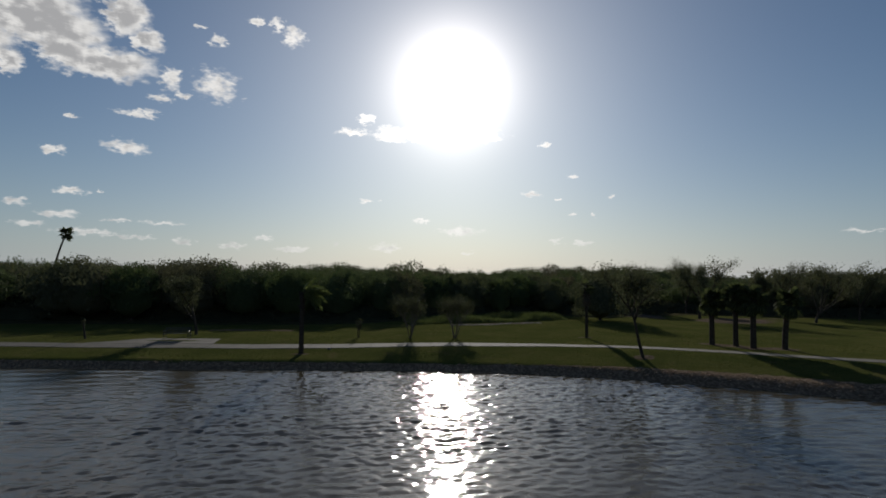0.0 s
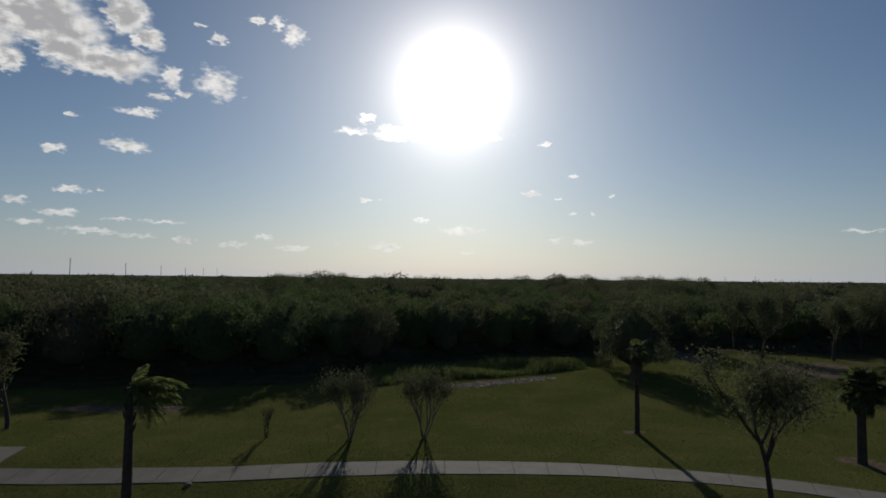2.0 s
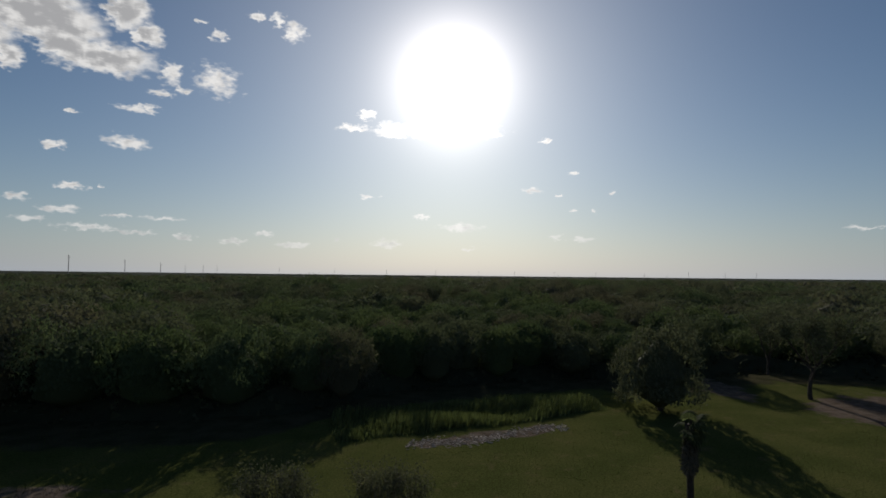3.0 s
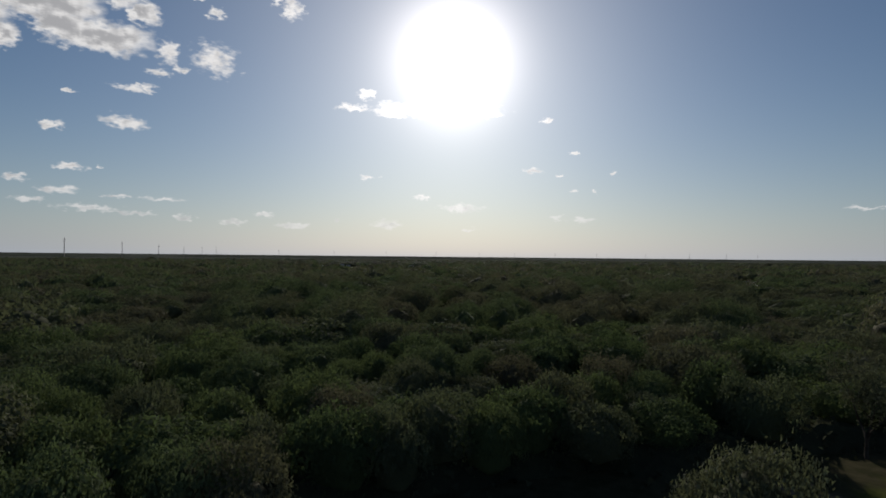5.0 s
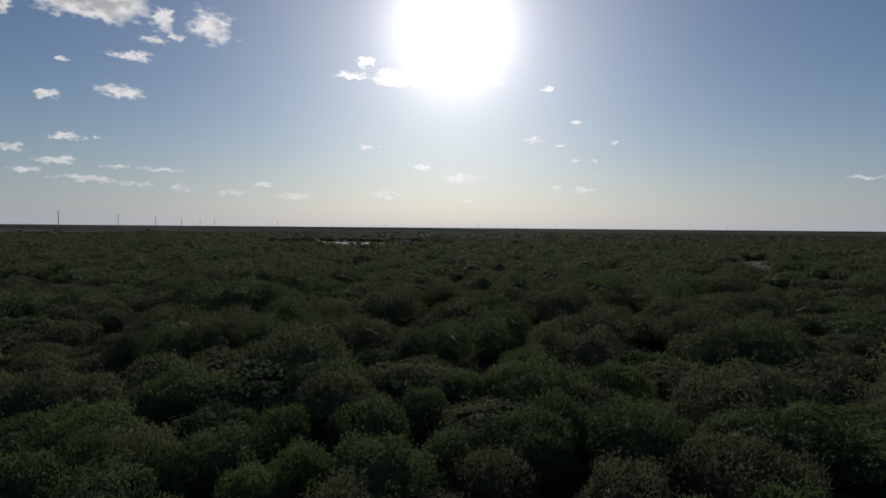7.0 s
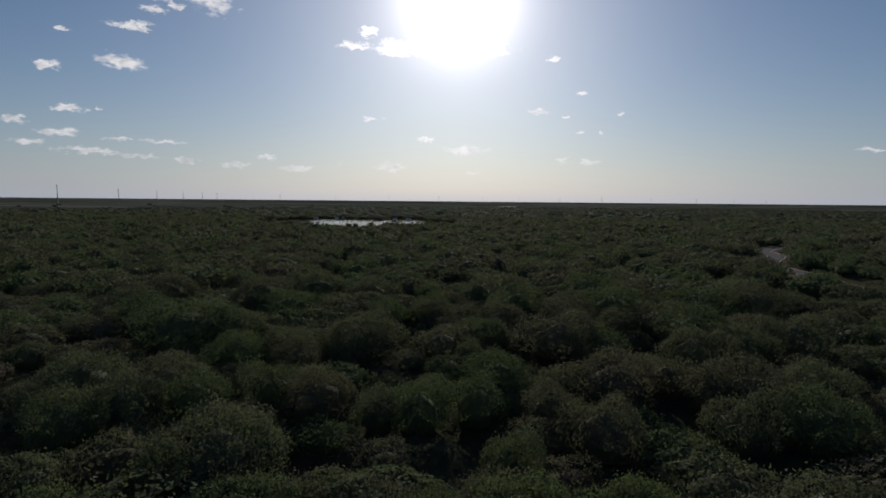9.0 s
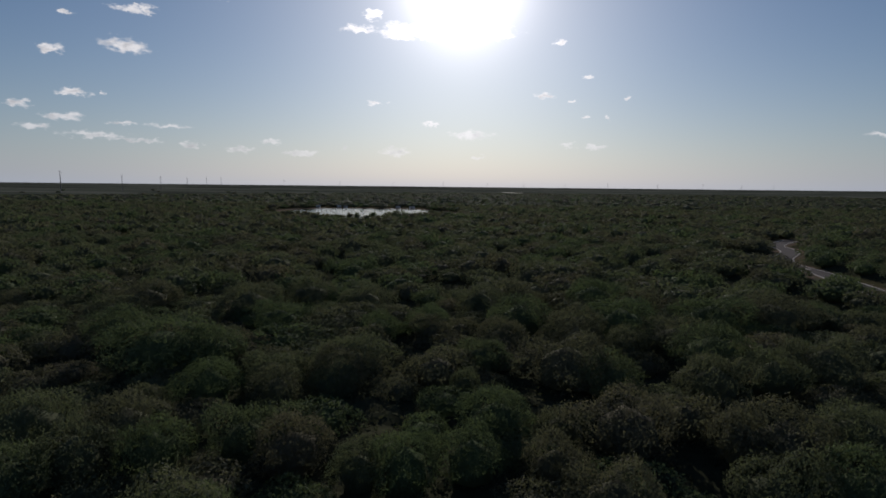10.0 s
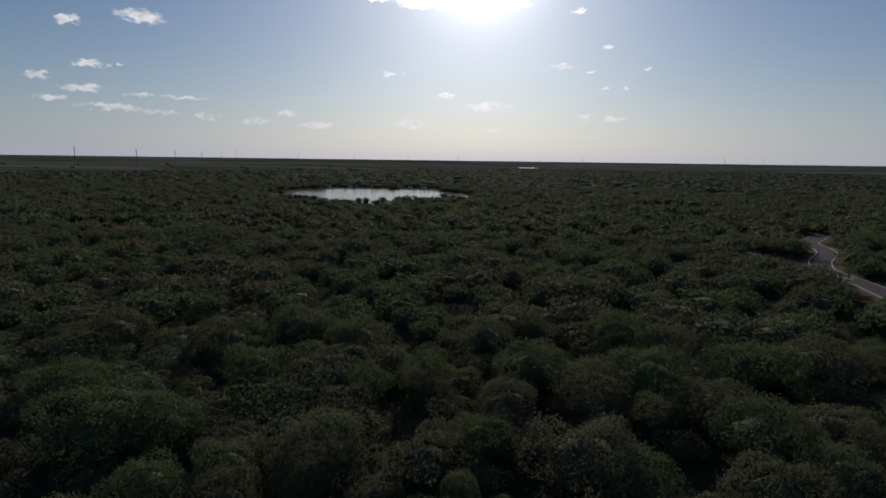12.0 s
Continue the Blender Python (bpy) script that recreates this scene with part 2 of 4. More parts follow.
def ground_material():
    """Mown lawn, leaf litter under the brush, muddy bank and fields tinted with haze, told apart by where they lie."""
    m = bpy.data.materials.new("ground")
    m.use_nodes = True
    n = Nodes(m.node_tree)
    place = n.add("ShaderNodeNewGeometry", out=0)

    def zone(name, spread, lo, hi, scale):
        at = n.tree.nodes.new("ShaderNodeAttribute")
        at.attribute_name = name
        return n.step(n.math("ADD", at.outputs["Fac"], n.math("MULTIPLY", n.math("SUBTRACT", n.noise(place, scale, 5.0), 0.5), spread)), lo, hi)

    patch = n.step(n.noise(place, 0.22, 4.0), 0.35, 0.68)
    blade = n.step(n.noise(place, 9.0, 5.0, 0.7), 0.3, 0.72)
    dry = n.step(n.noise(place, 0.6, 6.0, 0.65), 0.54, 0.72)
    lawn = n.mix(patch, rgb(0.060, 0.068, 0.019), rgb(0.083, 0.084, 0.026))
    lawn = n.mix(n.math("MULTIPLY", dry, 0.7), lawn, rgb(0.115, 0.092, 0.042))
    lawn = n.mix(1.0, lawn, n.step(blade, 0.0, 1.0, 0.72, 1.25), "MULTIPLY")
    litter = n.mix(n.step(n.noise(place, 0.5, 6.0, 0.65), 0.35, 0.65), rgb(0.036, 0.036, 0.018), rgb(0.066, 0.056, 0.032))
    soil = n.mix(n.step(n.noise(place, 1.3, 6.0, 0.7), 0.35, 0.65), rgb(0.085, 0.062, 0.046), rgb(0.15, 0.115, 0.09))
    mud = n.mix(n.step(n.noise(place, 5.0, 5.0, 0.7), 0.4, 0.62), rgb(0.115, 0.080, 0.054), rgb(0.24, 0.175, 0.122))
    # banded far fields, their tones greyed and cooled to carry distance haze
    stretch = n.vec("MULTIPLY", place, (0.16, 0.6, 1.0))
    hazy_field = n.mix(n.step(n.noise(stretch, 0.0035, 3.0), 0.42, 0.55), rgb(0.062, 0.067, 0.054), rgb(0.098, 0.100, 0.084))
    hazy_field = n.mix(n.step(n.noise(stretch, 0.011, 4.0), 0.5, 0.58), hazy_field, rgb(0.036, 0.040, 0.032))
    colour = n.mix(zone("woods", 0.7, 0.4, 0.62, 0.35), lawn, litter)
    colour = n.mix(zone("soil", 0.9, 0.45, 0.6, 0.5), colour, soil)
    colour = n.mix(zone("mud", 0.7, 0.4, 0.65, 1.2), colour, mud)
    colour = n.mix(zone("hazy_field", 0.5, 0.4, 0.6, 0.01), colour, hazy_field)
    bsdf = n.tree.nodes.new("ShaderNodeBsdfPrincipled")
    n.put(bsdf.inputs["Base Color"], colour)
    bsdf.inputs["Roughness"].default_value = 0.95
    bsdf.inputs["Specular IOR Level"].default_value = 0.0
    bsdf.inputs["Sheen Weight"].default_value, bsdf.inputs["Sheen Roughness"].default_value = 0.03, 0.6
    n.put(bsdf.inputs["Sheen Tint"], n.mix(0.5, colour, rgb(0.3, 0.34, 0.18)))
    b = n.tree.nodes.new("ShaderNodeBump")
    b.inputs["Strength"].default_value, b.inputs["Distance"].default_value = 0.9, 0.05
    n.put(b.inputs["Height"], n.noise(place, 7.0, 6.0, 0.7))
    n.put(bsdf.inputs["Normal"], b.outputs[0])
    n.tree.links.new(bsdf.outputs[0], n.tree.nodes.new("ShaderNodeOutputMaterial").inputs[0])
    return m


def water_material(name, strength, colour):
    m = bpy.data.materials.new(name)
    m.use_nodes = True
    n = Nodes(m.node_tree)
    place = n.add("ShaderNodeNewGeometry", out=0)
    drift = n.vec("MULTIPLY", place, (1.0, 1.9, 1.0))
    bsdf = n.tree.nodes.new("ShaderNodeBsdfPrincipled")
    n.put(bsdf.inputs["Base Color"], n.mix(n.noise(place, 0.08, 3.0), rgb(*colour), rgb(*[c * 1.35 for c in colour])))
    bsdf.inputs["Roughness"].default_value = 0.06
    bsdf.inputs["IOR"].default_value = 1.333
    h = n.math("ADD", n.math("MULTIPLY", n.noise(drift, 4.5, 2.0, 0.55), 1.0), n.math("MULTIPLY", n.noise(drift, 13.0, 1.0, 0.5), 0.35))
    b = n.tree.nodes.new("ShaderNodeBump")
    b.inputs["Strength"].default_value, b.inputs["Distance"].default_value = 1.0, strength
    n.put(b.inputs["Height"], h)
    n.put(bsdf.inputs["Normal"], b.outputs[0])
    n.tree.links.new(bsdf.outputs[0], n.tree.nodes.new("ShaderNodeOutputMaterial").inputs[0])
    return m


GROUND = ground_material()
WATER = water_material("rippled_water", 0.009, (0.052, 0.043, 0.027))
WATER_FAR = water_material("far_water", 0.03, (0.03, 0.032, 0.03))


# ---------------------------------------------------------------- mesh helpers
def mesh_from(name, verts, faces, mat, smooth=False, **attributes):
    """A mesh from arrays of vertices and of triangles or quads, with point attributes."""
    verts, faces = np.asarray(verts, np.float32), np.asarray(faces, np.int32)
    me = bpy.data.meshes.new(name)
    k = faces.shape[1]
    me.vertices.add(len(verts))
    me.vertices.foreach_set("co", verts.ravel())
    me.loops.add(faces.size)
    me.loops.foreach_set("vertex_index", faces.ravel())
    me.polygons.add(len(faces))
    me.polygons.foreach_set("loop_start", np.arange(0, faces.size, k, dtype=np.int32))
    me.polygons.foreach_set("use_smooth", np.full(len(faces), smooth))
    for key, values in attributes.items():
        me.attributes.new(key, "FLOAT", "POINT").data.foreach_set("value", np.asarray(values, np.float32))
    me.materials.append(mat)
    me.update(calc_edges=True)
    me.validate()
    return me


def part(name, mesh, parent, label="", m=None):
    ob = new(name, mesh)
    ob.parent = parent
    if m is not None:
        ob.matrix_basis = m
    return tagged(ob, label)


def thing(name, label, category, m=None, group="", kind=""):
    ob = new(name)
    if m is not None:
        ob.matrix_basis = m
    return tagged(ob, label, category, group, kind)


class Shape:
    """Collects vertices and faces of several solids into one mesh."""

    def __init__(self):
        self.v, self.f, self.n = [], [], 0

    def add(self, verts, faces):
        verts, faces = np.asarray(verts, float), np.asarray(faces, int)
        self.v.append(verts)
        self.f.append(faces + self.n)
        self.n += len(verts)

    def tube(self, points, radii, sides=8, cap=True):
        """A tapered tube of quads along a line of points."""
        points = np.asarray(points, float)
        way = np.gradient(points, axis=0)
        way /= np.linalg.norm(way, axis=1)[:, None] + 1e-9
        ref = np.array([1.0, 0.0, 0.0]) if abs(way[0][0]) < 0.8 else np.array([0.0, 1.0, 0.0])
        a = np.cross(way, ref)
        a /= np.linalg.norm(a, axis=1)[:, None] + 1e-9
        b = np.cross(way, a)
        ang = np.arange(sides) * 2 * np.pi / sides
        ring = a[:, None, :] * np.cos(ang)[None, :, None] + b[:, None, :] * np.sin(ang)[None, :, None]
        verts = (points[:, None, :] + ring * np.asarray(radii)[:, None, None]).reshape(-1, 3)
        faces = []
        for i in range(len(points) - 1):
            for j in range(sides):
                k = (j + 1) % sides
                faces.append((i * sides + j, i * sides + k, (i + 1) * sides + k, (i + 1) * sides + j))
        if cap:
            last = (len(points) - 1) * sides
            for base in (0, last):
                for j in range(1, sides - 2, 2):
                    faces.append((base, base + j, base + j + 1, base + j + 2))
        self.add(verts, faces)

    def box(self, lo, hi, turn=None):
        x0, y0, z0 = lo
        x1, y1, z1 = hi
        v = np.array([(x, y, z) for z in (z0, z1) for x, y in ((x0, y0), (x1, y0), (x1, y1), (x0, y1))], float)
        if turn is not None:
            v = v @ np.array(turn.to_3x3()).T + np.array(turn.translation)
        self.add(v, [(3, 2, 1, 0), (4, 5, 6, 7), (0, 1, 5, 4), (1, 2, 6, 5), (2, 3, 7, 6), (3, 0, 4, 7)])

    def mesh(self, name, mat, smooth=False):
        return mesh_from(name, np.concatenate(self.v), np.concatenate(self.f), mat, smooth)


def span(*stops):
    """Grid lines: (end, step) pairs after a start, each stretch in steps growing towards the next."""
    line = [stops[0]]
    for end, step in stops[1:]:
        count = max(1, round((end - line[-1]) / step))
        line += list(np.linspace(line[-1], end, count + 1)[1:])
    return np.array(line)


def sheet(xs, ys):
    gx, gy = np.meshgrid(xs, ys)
    w, h = len(xs), len(ys)
    i = np.arange(w * h).reshape(h, w)
    faces = np.stack([i[:-1, :-1], i[:-1, 1:], i[1:, 1:], i[1:, :-1]], -1).reshape(-1, 4)
    return gx.ravel(), gy.ravel(), faces


def smooth01(x):
    x = np.clip(x, 0, 1)
    return x * x * (3 - 2 * x)


def lumps(x, y, seed, size):
    """Cheap smooth noise in -1..1 from a few crossed sines."""
    r = np.random.RandomState(seed)
    out = np.zeros_like(x, float)
    for _ in range(6):
        a, p, k = r.rand() * 6.28, r.rand() * 6.28, r.uniform(0.6, 1.7) / size
        out += np.sin((x * math.cos(a) + y * math.sin(a)) * k + p)
    return out / 3.5


# ---------------------------------------------------------------- the lie of the land
SHORE_X = [-140, -110, -80, -26, -12, -4, 1, 4.2, 7, 10, 12, 14, 16, 18, 22, 30, 45, 60, 80]
SHORE_Y = [-70, 12, 37, 37.2, 37.1, 37.3, 36.95, 36.65, 36.0, 35.0, 34.3, 33.1, 32.2, 31.2, 28.7, 22, 11, 1, -40]
WATER_Z = -1.02


def inland(x, y):
    return np.maximum(y - np.interp(x, SHORE_X, SHORE_Y) + 0.25 * lumps(x, y, 3, 1.6) * 0.6, -95 - y)


def height(x, y):
    s = inland(x, y)
    z = np.where(s > 0, WATER_Z + 0.50 * smooth01(s / 1.3) + 0.52 * smooth01((s - 0.4) / 8.6), WATER_Z - 0.28 * np.minimum(-s, 6))
    z += 0.04 * lumps(x, y, 5, 4.0) * smooth01((s - 1) / 4)
    far = np.hypot(x, y)
    return z + 20.0 * smooth01((far - 3300) / 1600)


WOODS_X = [-400, -70, -40, -14, -9, -5, 0, 8, 16, 17.5, 20, 30, 36, 50, 70, 110, 400]
WOODS_Y = [40, 61, 64.5, 66, 68, 73.5, 78, 82, 85, 85, 82, 86, 90, 86, 80, 68, 40]


def ground_at(x, y):
    return float(height(np.array([x]), np.array([y]))[0])


def woods_edge(x):
    return np.interp(x, WOODS_X, WOODS_Y)


def lake_side(x, y):
    """Below 1 inside the far lake."""
    a = np.arctan2((y - 757) / 128, (x + 90) / 101)
    return np.hypot((x + 90) / 101, (y - 757) / 128) / (1 + 0.06 * np.sin(3 * a + 0.6) + 0.04 * np.sin(5 * a + 2))


ROAD = [(232, 462), (212, 440), (199.5, 424), (195.5, 404), (187.5, 387), (171, 365.5), (161.5, 348), (159, 332), (158.5, 316), (155, 300), (150, 275), (143, 240), (150, 190)]
TRACK = [(146, 408), (150, 385), (152, 370), (153, 350), (160, 325)]


def line_gap(x, y, points):
    best = np.full(np.shape(x), 1e9)
    for (x0, y0), (x1, y1) in zip(points[:-1], points[1:]):
        dx, dy = x1 - x0, y1 - y0
        t = np.clip(((x - x0) * dx + (y - y0) * dy) / (dx * dx + dy * dy), 0, 1)
        best = np.minimum(best, np.hypot(x - x0 - t * dx, y - y0 - t * dy))
    return best


CLEARINGS = [(-205, 435, 24, 16), (-190, 428, 14, 9), (193, 634, 32, 24), (350, 850, 45, 30), (66, 196, 4, 11), (60, 176, 3.5, 9),
             (-60, 330, 7, 5), (-130, 250, 9, 12), (160, 302, 7, 15), (150, 305, 7, 15), (142, 290, 5, 9), (147, 366, 7, 10), (141, 352, 6, 10), (134, 339, 5, 9),
             (116, 240, 4, 13), (112, 226, 4, 10), (352, 862, 26, 22)]


def clearing(x, y):
    best = np.full(np.shape(x), 9.0)
    for cx, cy, w, h in CLEARINGS:
        best = np.minimum(best, np.hypot((x - cx) / w, (y - cy) / h))
    return best


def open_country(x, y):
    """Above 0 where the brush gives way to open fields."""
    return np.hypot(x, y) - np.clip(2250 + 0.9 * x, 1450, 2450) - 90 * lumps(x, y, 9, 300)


def build_ground():
    xs = span(-4900, (-1500, 340), (-500, 100), (-120, 16), (-50, 3.5), (48, 0.9), (120, 3.6), (500, 16), (1500, 100), (4900, 340))
    ys = span(-4900, (-900, 400), (-110, 60), (20, 6), (28, 1.0), (39.6, 0.4), (100, 0.9), (160, 3), (520, 9), (1000, 16), (2200, 60), (4900, 180))
    x, y, faces = sheet(xs, ys)
    z = height(x, y)
    edge = woods_edge(x)
    woods = smooth01((y - edge + 9.0) / 9.0)
    woods = np.maximum(woods, smooth01((np.abs(x) - 90) / 40))
    soil = np.maximum.reduce([
        0.72 * np.exp(-((x - 36) / 6) ** 2 - ((y - 72) / 6) ** 2) + 0.45 * np.exp(-((x - 44) / 10) ** 2 - ((y - 78) / 7) ** 2),
        0.75 * np.exp(-((x - 29) / 3) ** 2 - ((y - 82) / 9) ** 2),
        0.72 * np.exp(-((x + 18) / 9) ** 2 - ((y - 54.5) / 1.6) ** 2),
        0.85 * smooth01((13 - line_gap(x, y, ROAD)) / 8), 0.8 * smooth01((5 - line_gap(x, y, TRACK)) / 3),
        0.75 * smooth01((1.15 - clearing(x, y)) / 0.4) * (y > 400), 0.95 * smooth01((1.34 - lake_side(x, y)) / 0.16) * (y > 700) * (x < -20), 0.8 * smooth01((1.12 - lake_side(x, y)) / 0.06) * (y > 500)])
    # worn ring of soil round the trees and the bare patch below the tall grass
    for cx, cy, r in ((21.1, 45.2, 1.3), (22.5, 44.3, 1.3), (23.1, 42.9, 1.3), (25.2, 42.5, 1.3), (13.4, 38.6, 0.9), (-10.0, 40.7, 0.7), (12.5, 50.1, 0.8), (-7.1, 48.1, 0.5)):
        soil = np.maximum(soil, 0.75 * smooth01(1.5 - np.hypot(x - cx, y - cy) / r))
    bare = 2.0 - np.abs(y - (62.4 + 0.50 * (x - 1)) - 0.5 * lumps(x, y, 6, 1.1)) / 0.8 - np.maximum(0, np.abs(x - 6) - 4)
    soil = np.maximum(soil, 0.75 * smooth01(bare))
    s = inland(x, y)
    mud = smooth01((np.interp(x, [-40, 2, 8, 14, 20], [1.3, 1.2, 1.6, 2.5, 2.8]) - s) / 0.6)
    # where the haze-tinted field colour takes over
    hazy_field = smooth01(open_country(x, y) / 120)
    ground = new("ground", mesh_from("ground", np.stack([x, y, z], -1), faces, GROUND, True, woods=woods, soil=soil, mud=mud, hazy_field=hazy_field))
    tagged(ground, "mown green lawn, bare soil and haze-tinted fields running to the horizon", "ground", kind="structure")


def build_water():
    xs = span(-150, (-50, 5), (-26, 0.4), (-13, 0.24), (14, 0.12), (28, 0.24), (50, 0.8), (110, 4))
    ys = span(-100, (4, 4), (12, 0.5), (25, 0.11), (37.6, 0.15), (40, 1))
    x, y, faces = sheet(xs, ys)
    r = np.random.RandomState(4)
    z = np.full_like(x, WATER_Z)
    broad = smooth01((48 - np.abs(x)) / 8) * smooth01((y - 4) / 3)
    fine = smooth01((24 - np.abs(x - 1)) / 4) * smooth01((y - 12) / 2)
    finest = smooth01((14.5 - np.abs(x - 0.5)) / 4) * smooth01((y - 12) / 2)
    gust = 1.0 + 0.4 * lumps(x, y, 15, 3.0)
    for k in range(70):
        wave = 0.25 * (7.0 ** (k / 69))
        a = r.normal(-1.5, 0.75 if wave < 0.7 else 0.45)
        swell = np.sin((x * math.cos(a) + y * math.sin(a)) * 6.283 / wave + r.rand() * 6.28 + 0.9 * lumps(x, y, 300 + k, 4 * wave))
        z += (broad if wave > 1.4 else (fine if wave > 0.5 else finest)) * gust * (0.0088 if wave < 0.42 else (0.0060 if wave < 0.75 else 0.0017)) * wave * swell
    pond = new("pond", mesh_from("pond", np.stack([x, y, z], -1), faces, WATER, True))
    tagged(pond, "wind-rippled grey pond water glinting under a low sun", "water", kind="structure")

    a = np.linspace(0, 2 * np.pi, 97)[:-1]
    rr = 1 + 0.06 * np.sin(3 * a + 0.6) + 0.04 * np.sin(5 * a + 2)
    for name, cx, cy, w, h, z, label in (("lake", -90, 757, 101, 128, 0.25, "pale still lake among dark brush"),
                                         ("far_lake", 300, 2868, 48, 110, 0.25, "thin bright strip of distant water")):
        v = np.stack([cx + w * rr * np.cos(a), cy + h * rr * np.sin(a), np.full_like(a, z)], -1)
        if name == "far_lake":
            v[:, 2] += height(v[:, 0], v[:, 1])
        v = np.concatenate([v, [[cx, cy, v[:, 2].mean()]]])
        f = [(i, (i + 1) % 96, 96) for i in range(96)]
        tagged(new(name, mesh_from(name, v, f, WATER_FAR, True)), label, "lake", kind="structure")


build_ground()
build_water()


def resample(points, step, start=0.0):
    """Points and directions at even steps along a smoothed line."""
    p = np.asarray(points, float)
    t = np.arange(len(p))
    fine = np.linspace(0, len(p) - 1, 60 * len(p))
    q = np.stack([np.interp(fine, t, p[:, k]) for k in (0, 1)], -1)
    kernel = np.ones(41) / 41
    pad = np.pad(q, ((20, 20), (0, 0)), mode="edge")
    q = np.stack([np.convolve(pad[:, k], kernel, "valid") for k in (0, 1)], -1)
    d = np.concatenate([[0], np.cumsum(np.linalg.norm(np.diff(q, axis=0), axis=1))])
    s = np.arange(start, d[-1], step)
    r = np.stack([np.interp(s, d, q[:, k]) for k in (0, 1)], -1)
    w = np.gradient(r, axis=0)
    return r, w / np.linalg.norm(w, axis=1)[:, None]


PATH = [(-70, 43.2), (-50, 43.1), (-31, 42.95), (-22, 42.8), (-14.2, 42.9), (-10, 43.1), (-6.9, 43.3), (-3, 43.85), (1, 44.15), (5.3, 44.25), (9, 44.0), (12.9, 43.15),
        (16, 42.15), (18.4, 41.1), (21, 39.8), (24.6, 37.7), (27.4, 36.1), (36, 30.5), (48, 20), (60, 8)]


def build_path():
    path = thing("pavement", "curved pale concrete footpath of jointed slabs", "footpath", kind="structure")
    q, w = resample(PATH, 0.05)
    step, half = 30, 0.74
    r = random.Random(6)
    for i in range(0, len(q) - step - 1, step):
        s = Shape()
        ids = [i, i + 7, i + 15, i + 22, i + step]
        tops = []
        for k, j in enumerate(ids):
            side = np.array([-w[j][1], w[j][0]])
            along = w[j] * (0.012 if k == 0 else (-0.012 if k == 4 else 0))
            tops.append((q[j] + side * half + along, q[j] - side * half + along))
        lift = 0.022 + r.uniform(-0.005, 0.005)
        v, f = [], []
        for a, b in tops:
            for e, z in ((a, lift), (b, lift), (b, -0.12), (a, -0.12)):
                v.append((e[0], e[1], z + ground_at(*e)))
        for k in range(4):
            o = 4 * k
            for m in range(4):
                f.append((o + m, o + (m + 1) % 4, o + 4 + (m + 1) % 4, o + 4 + m))
        f += [(3, 2, 1, 0), (16, 17, 18, 19)]
        s.add(v, f)
        part("slab", s.mesh("slab", CONCRETE), path)
    # widening behind the path on which the bench stands
    pad = thing("bench_pad", "pale concrete pad widening the footpath under a bench", "concrete pad", kind="structure")
    outline = [(-27.2, 43.85), (-25.6, 44.4), (-24.4, 45.3), (-23.4, 46.1), (-17.8, 46.25), (-17.65, 45.4), (-17.55, 44.6), (-17.4, 43.9)]
    low = [(x, 43.58 + 0.01 * (x + 27.2)) for x, _ in outline]
    for a, b in ((0, 3), (3, 4), (4, 7)):
        s = Shape()
        for k in range(a, b):
            p, q2, u, v2 = outline[k], outline[k + 1], low[k + 1], low[k]
            v = [(*c, z + ground_at(*c)) for z in (-0.12, 0.026) for c in (v2, u, q2, p)]
            s.add(v, [(3, 2, 1, 0), (4, 5, 6, 7), (0, 1, 5, 4), (1, 2, 6, 5), (2, 3, 7, 6), (3, 0, 4, 7)])
        part("slab", s.mesh("slab", CONCRETE), pad)


def strip_mesh(name, points, half, z, mat, offset=0.0, thick=0.12):
    q, w = resample(points, 3.0)
    s = Shape()
    v, f = [], []
    for c, d in zip(q, w):
        side = np.array([-d[1], d[0]])
        a, b = c + side * (offset + half), c + side * (offset - half)
        v += [(*a, z), (*b, z), (*b, z - thick), (*a, z - thick)]
    for k in range(len(q) - 1):
        o = 4 * k
        f += [(o + m, o + (m + 1) % 4, o + 4 + (m + 1) % 4, o + 4 + m) for m in range(4)]
    s.add(v, f)
    return s.mesh(name, mat)


def build_road():
    road = new("road", strip_mesh("road", ROAD, 3.9, 0.10, ASPHALT))
    tagged(road, "winding park road of sun-bleached asphalt among brush", "road", kind="structure")
    kerb = new("kerb", strip_mesh("kerb", ROAD, 0.26, 0.24, KERB, 4.15, 0.3))
    tagged(kerb, "pale raised concrete kerb along the road", "kerb", kind="structure")
    kerb2 = new("kerb", strip_mesh("kerb", ROAD, 0.28, 0.24, KERB, -4.2, 0.3))
    tagged(kerb2, "pale raised concrete kerb along the road", "kerb", kind="structure")
    track = new("track", strip_mesh("track", TRACK, 1.6, 0.12, KERB))
    tagged(track, "narrow pale track half hidden by brush", "track", kind="structure")


# ---------------------------------------------------------------- trees
BALLS = {}


def ball(level):
    """Vertices and triangles of a unit icosphere."""
    if level not in BALLS:
        bm = bmesh.new()
        bmesh.ops.create_icosphere(bm, subdivisions=level, radius=1.0)
        bm.verts.ensure_lookup_table()
        BALLS[level] = (np.array([v.co[:] for v in bm.verts]), np.array([[v.index for v in f.verts] for f in bm.faces]))
        bm.free()
    return BALLS[level]


def icosahedron():
    return ball(1)


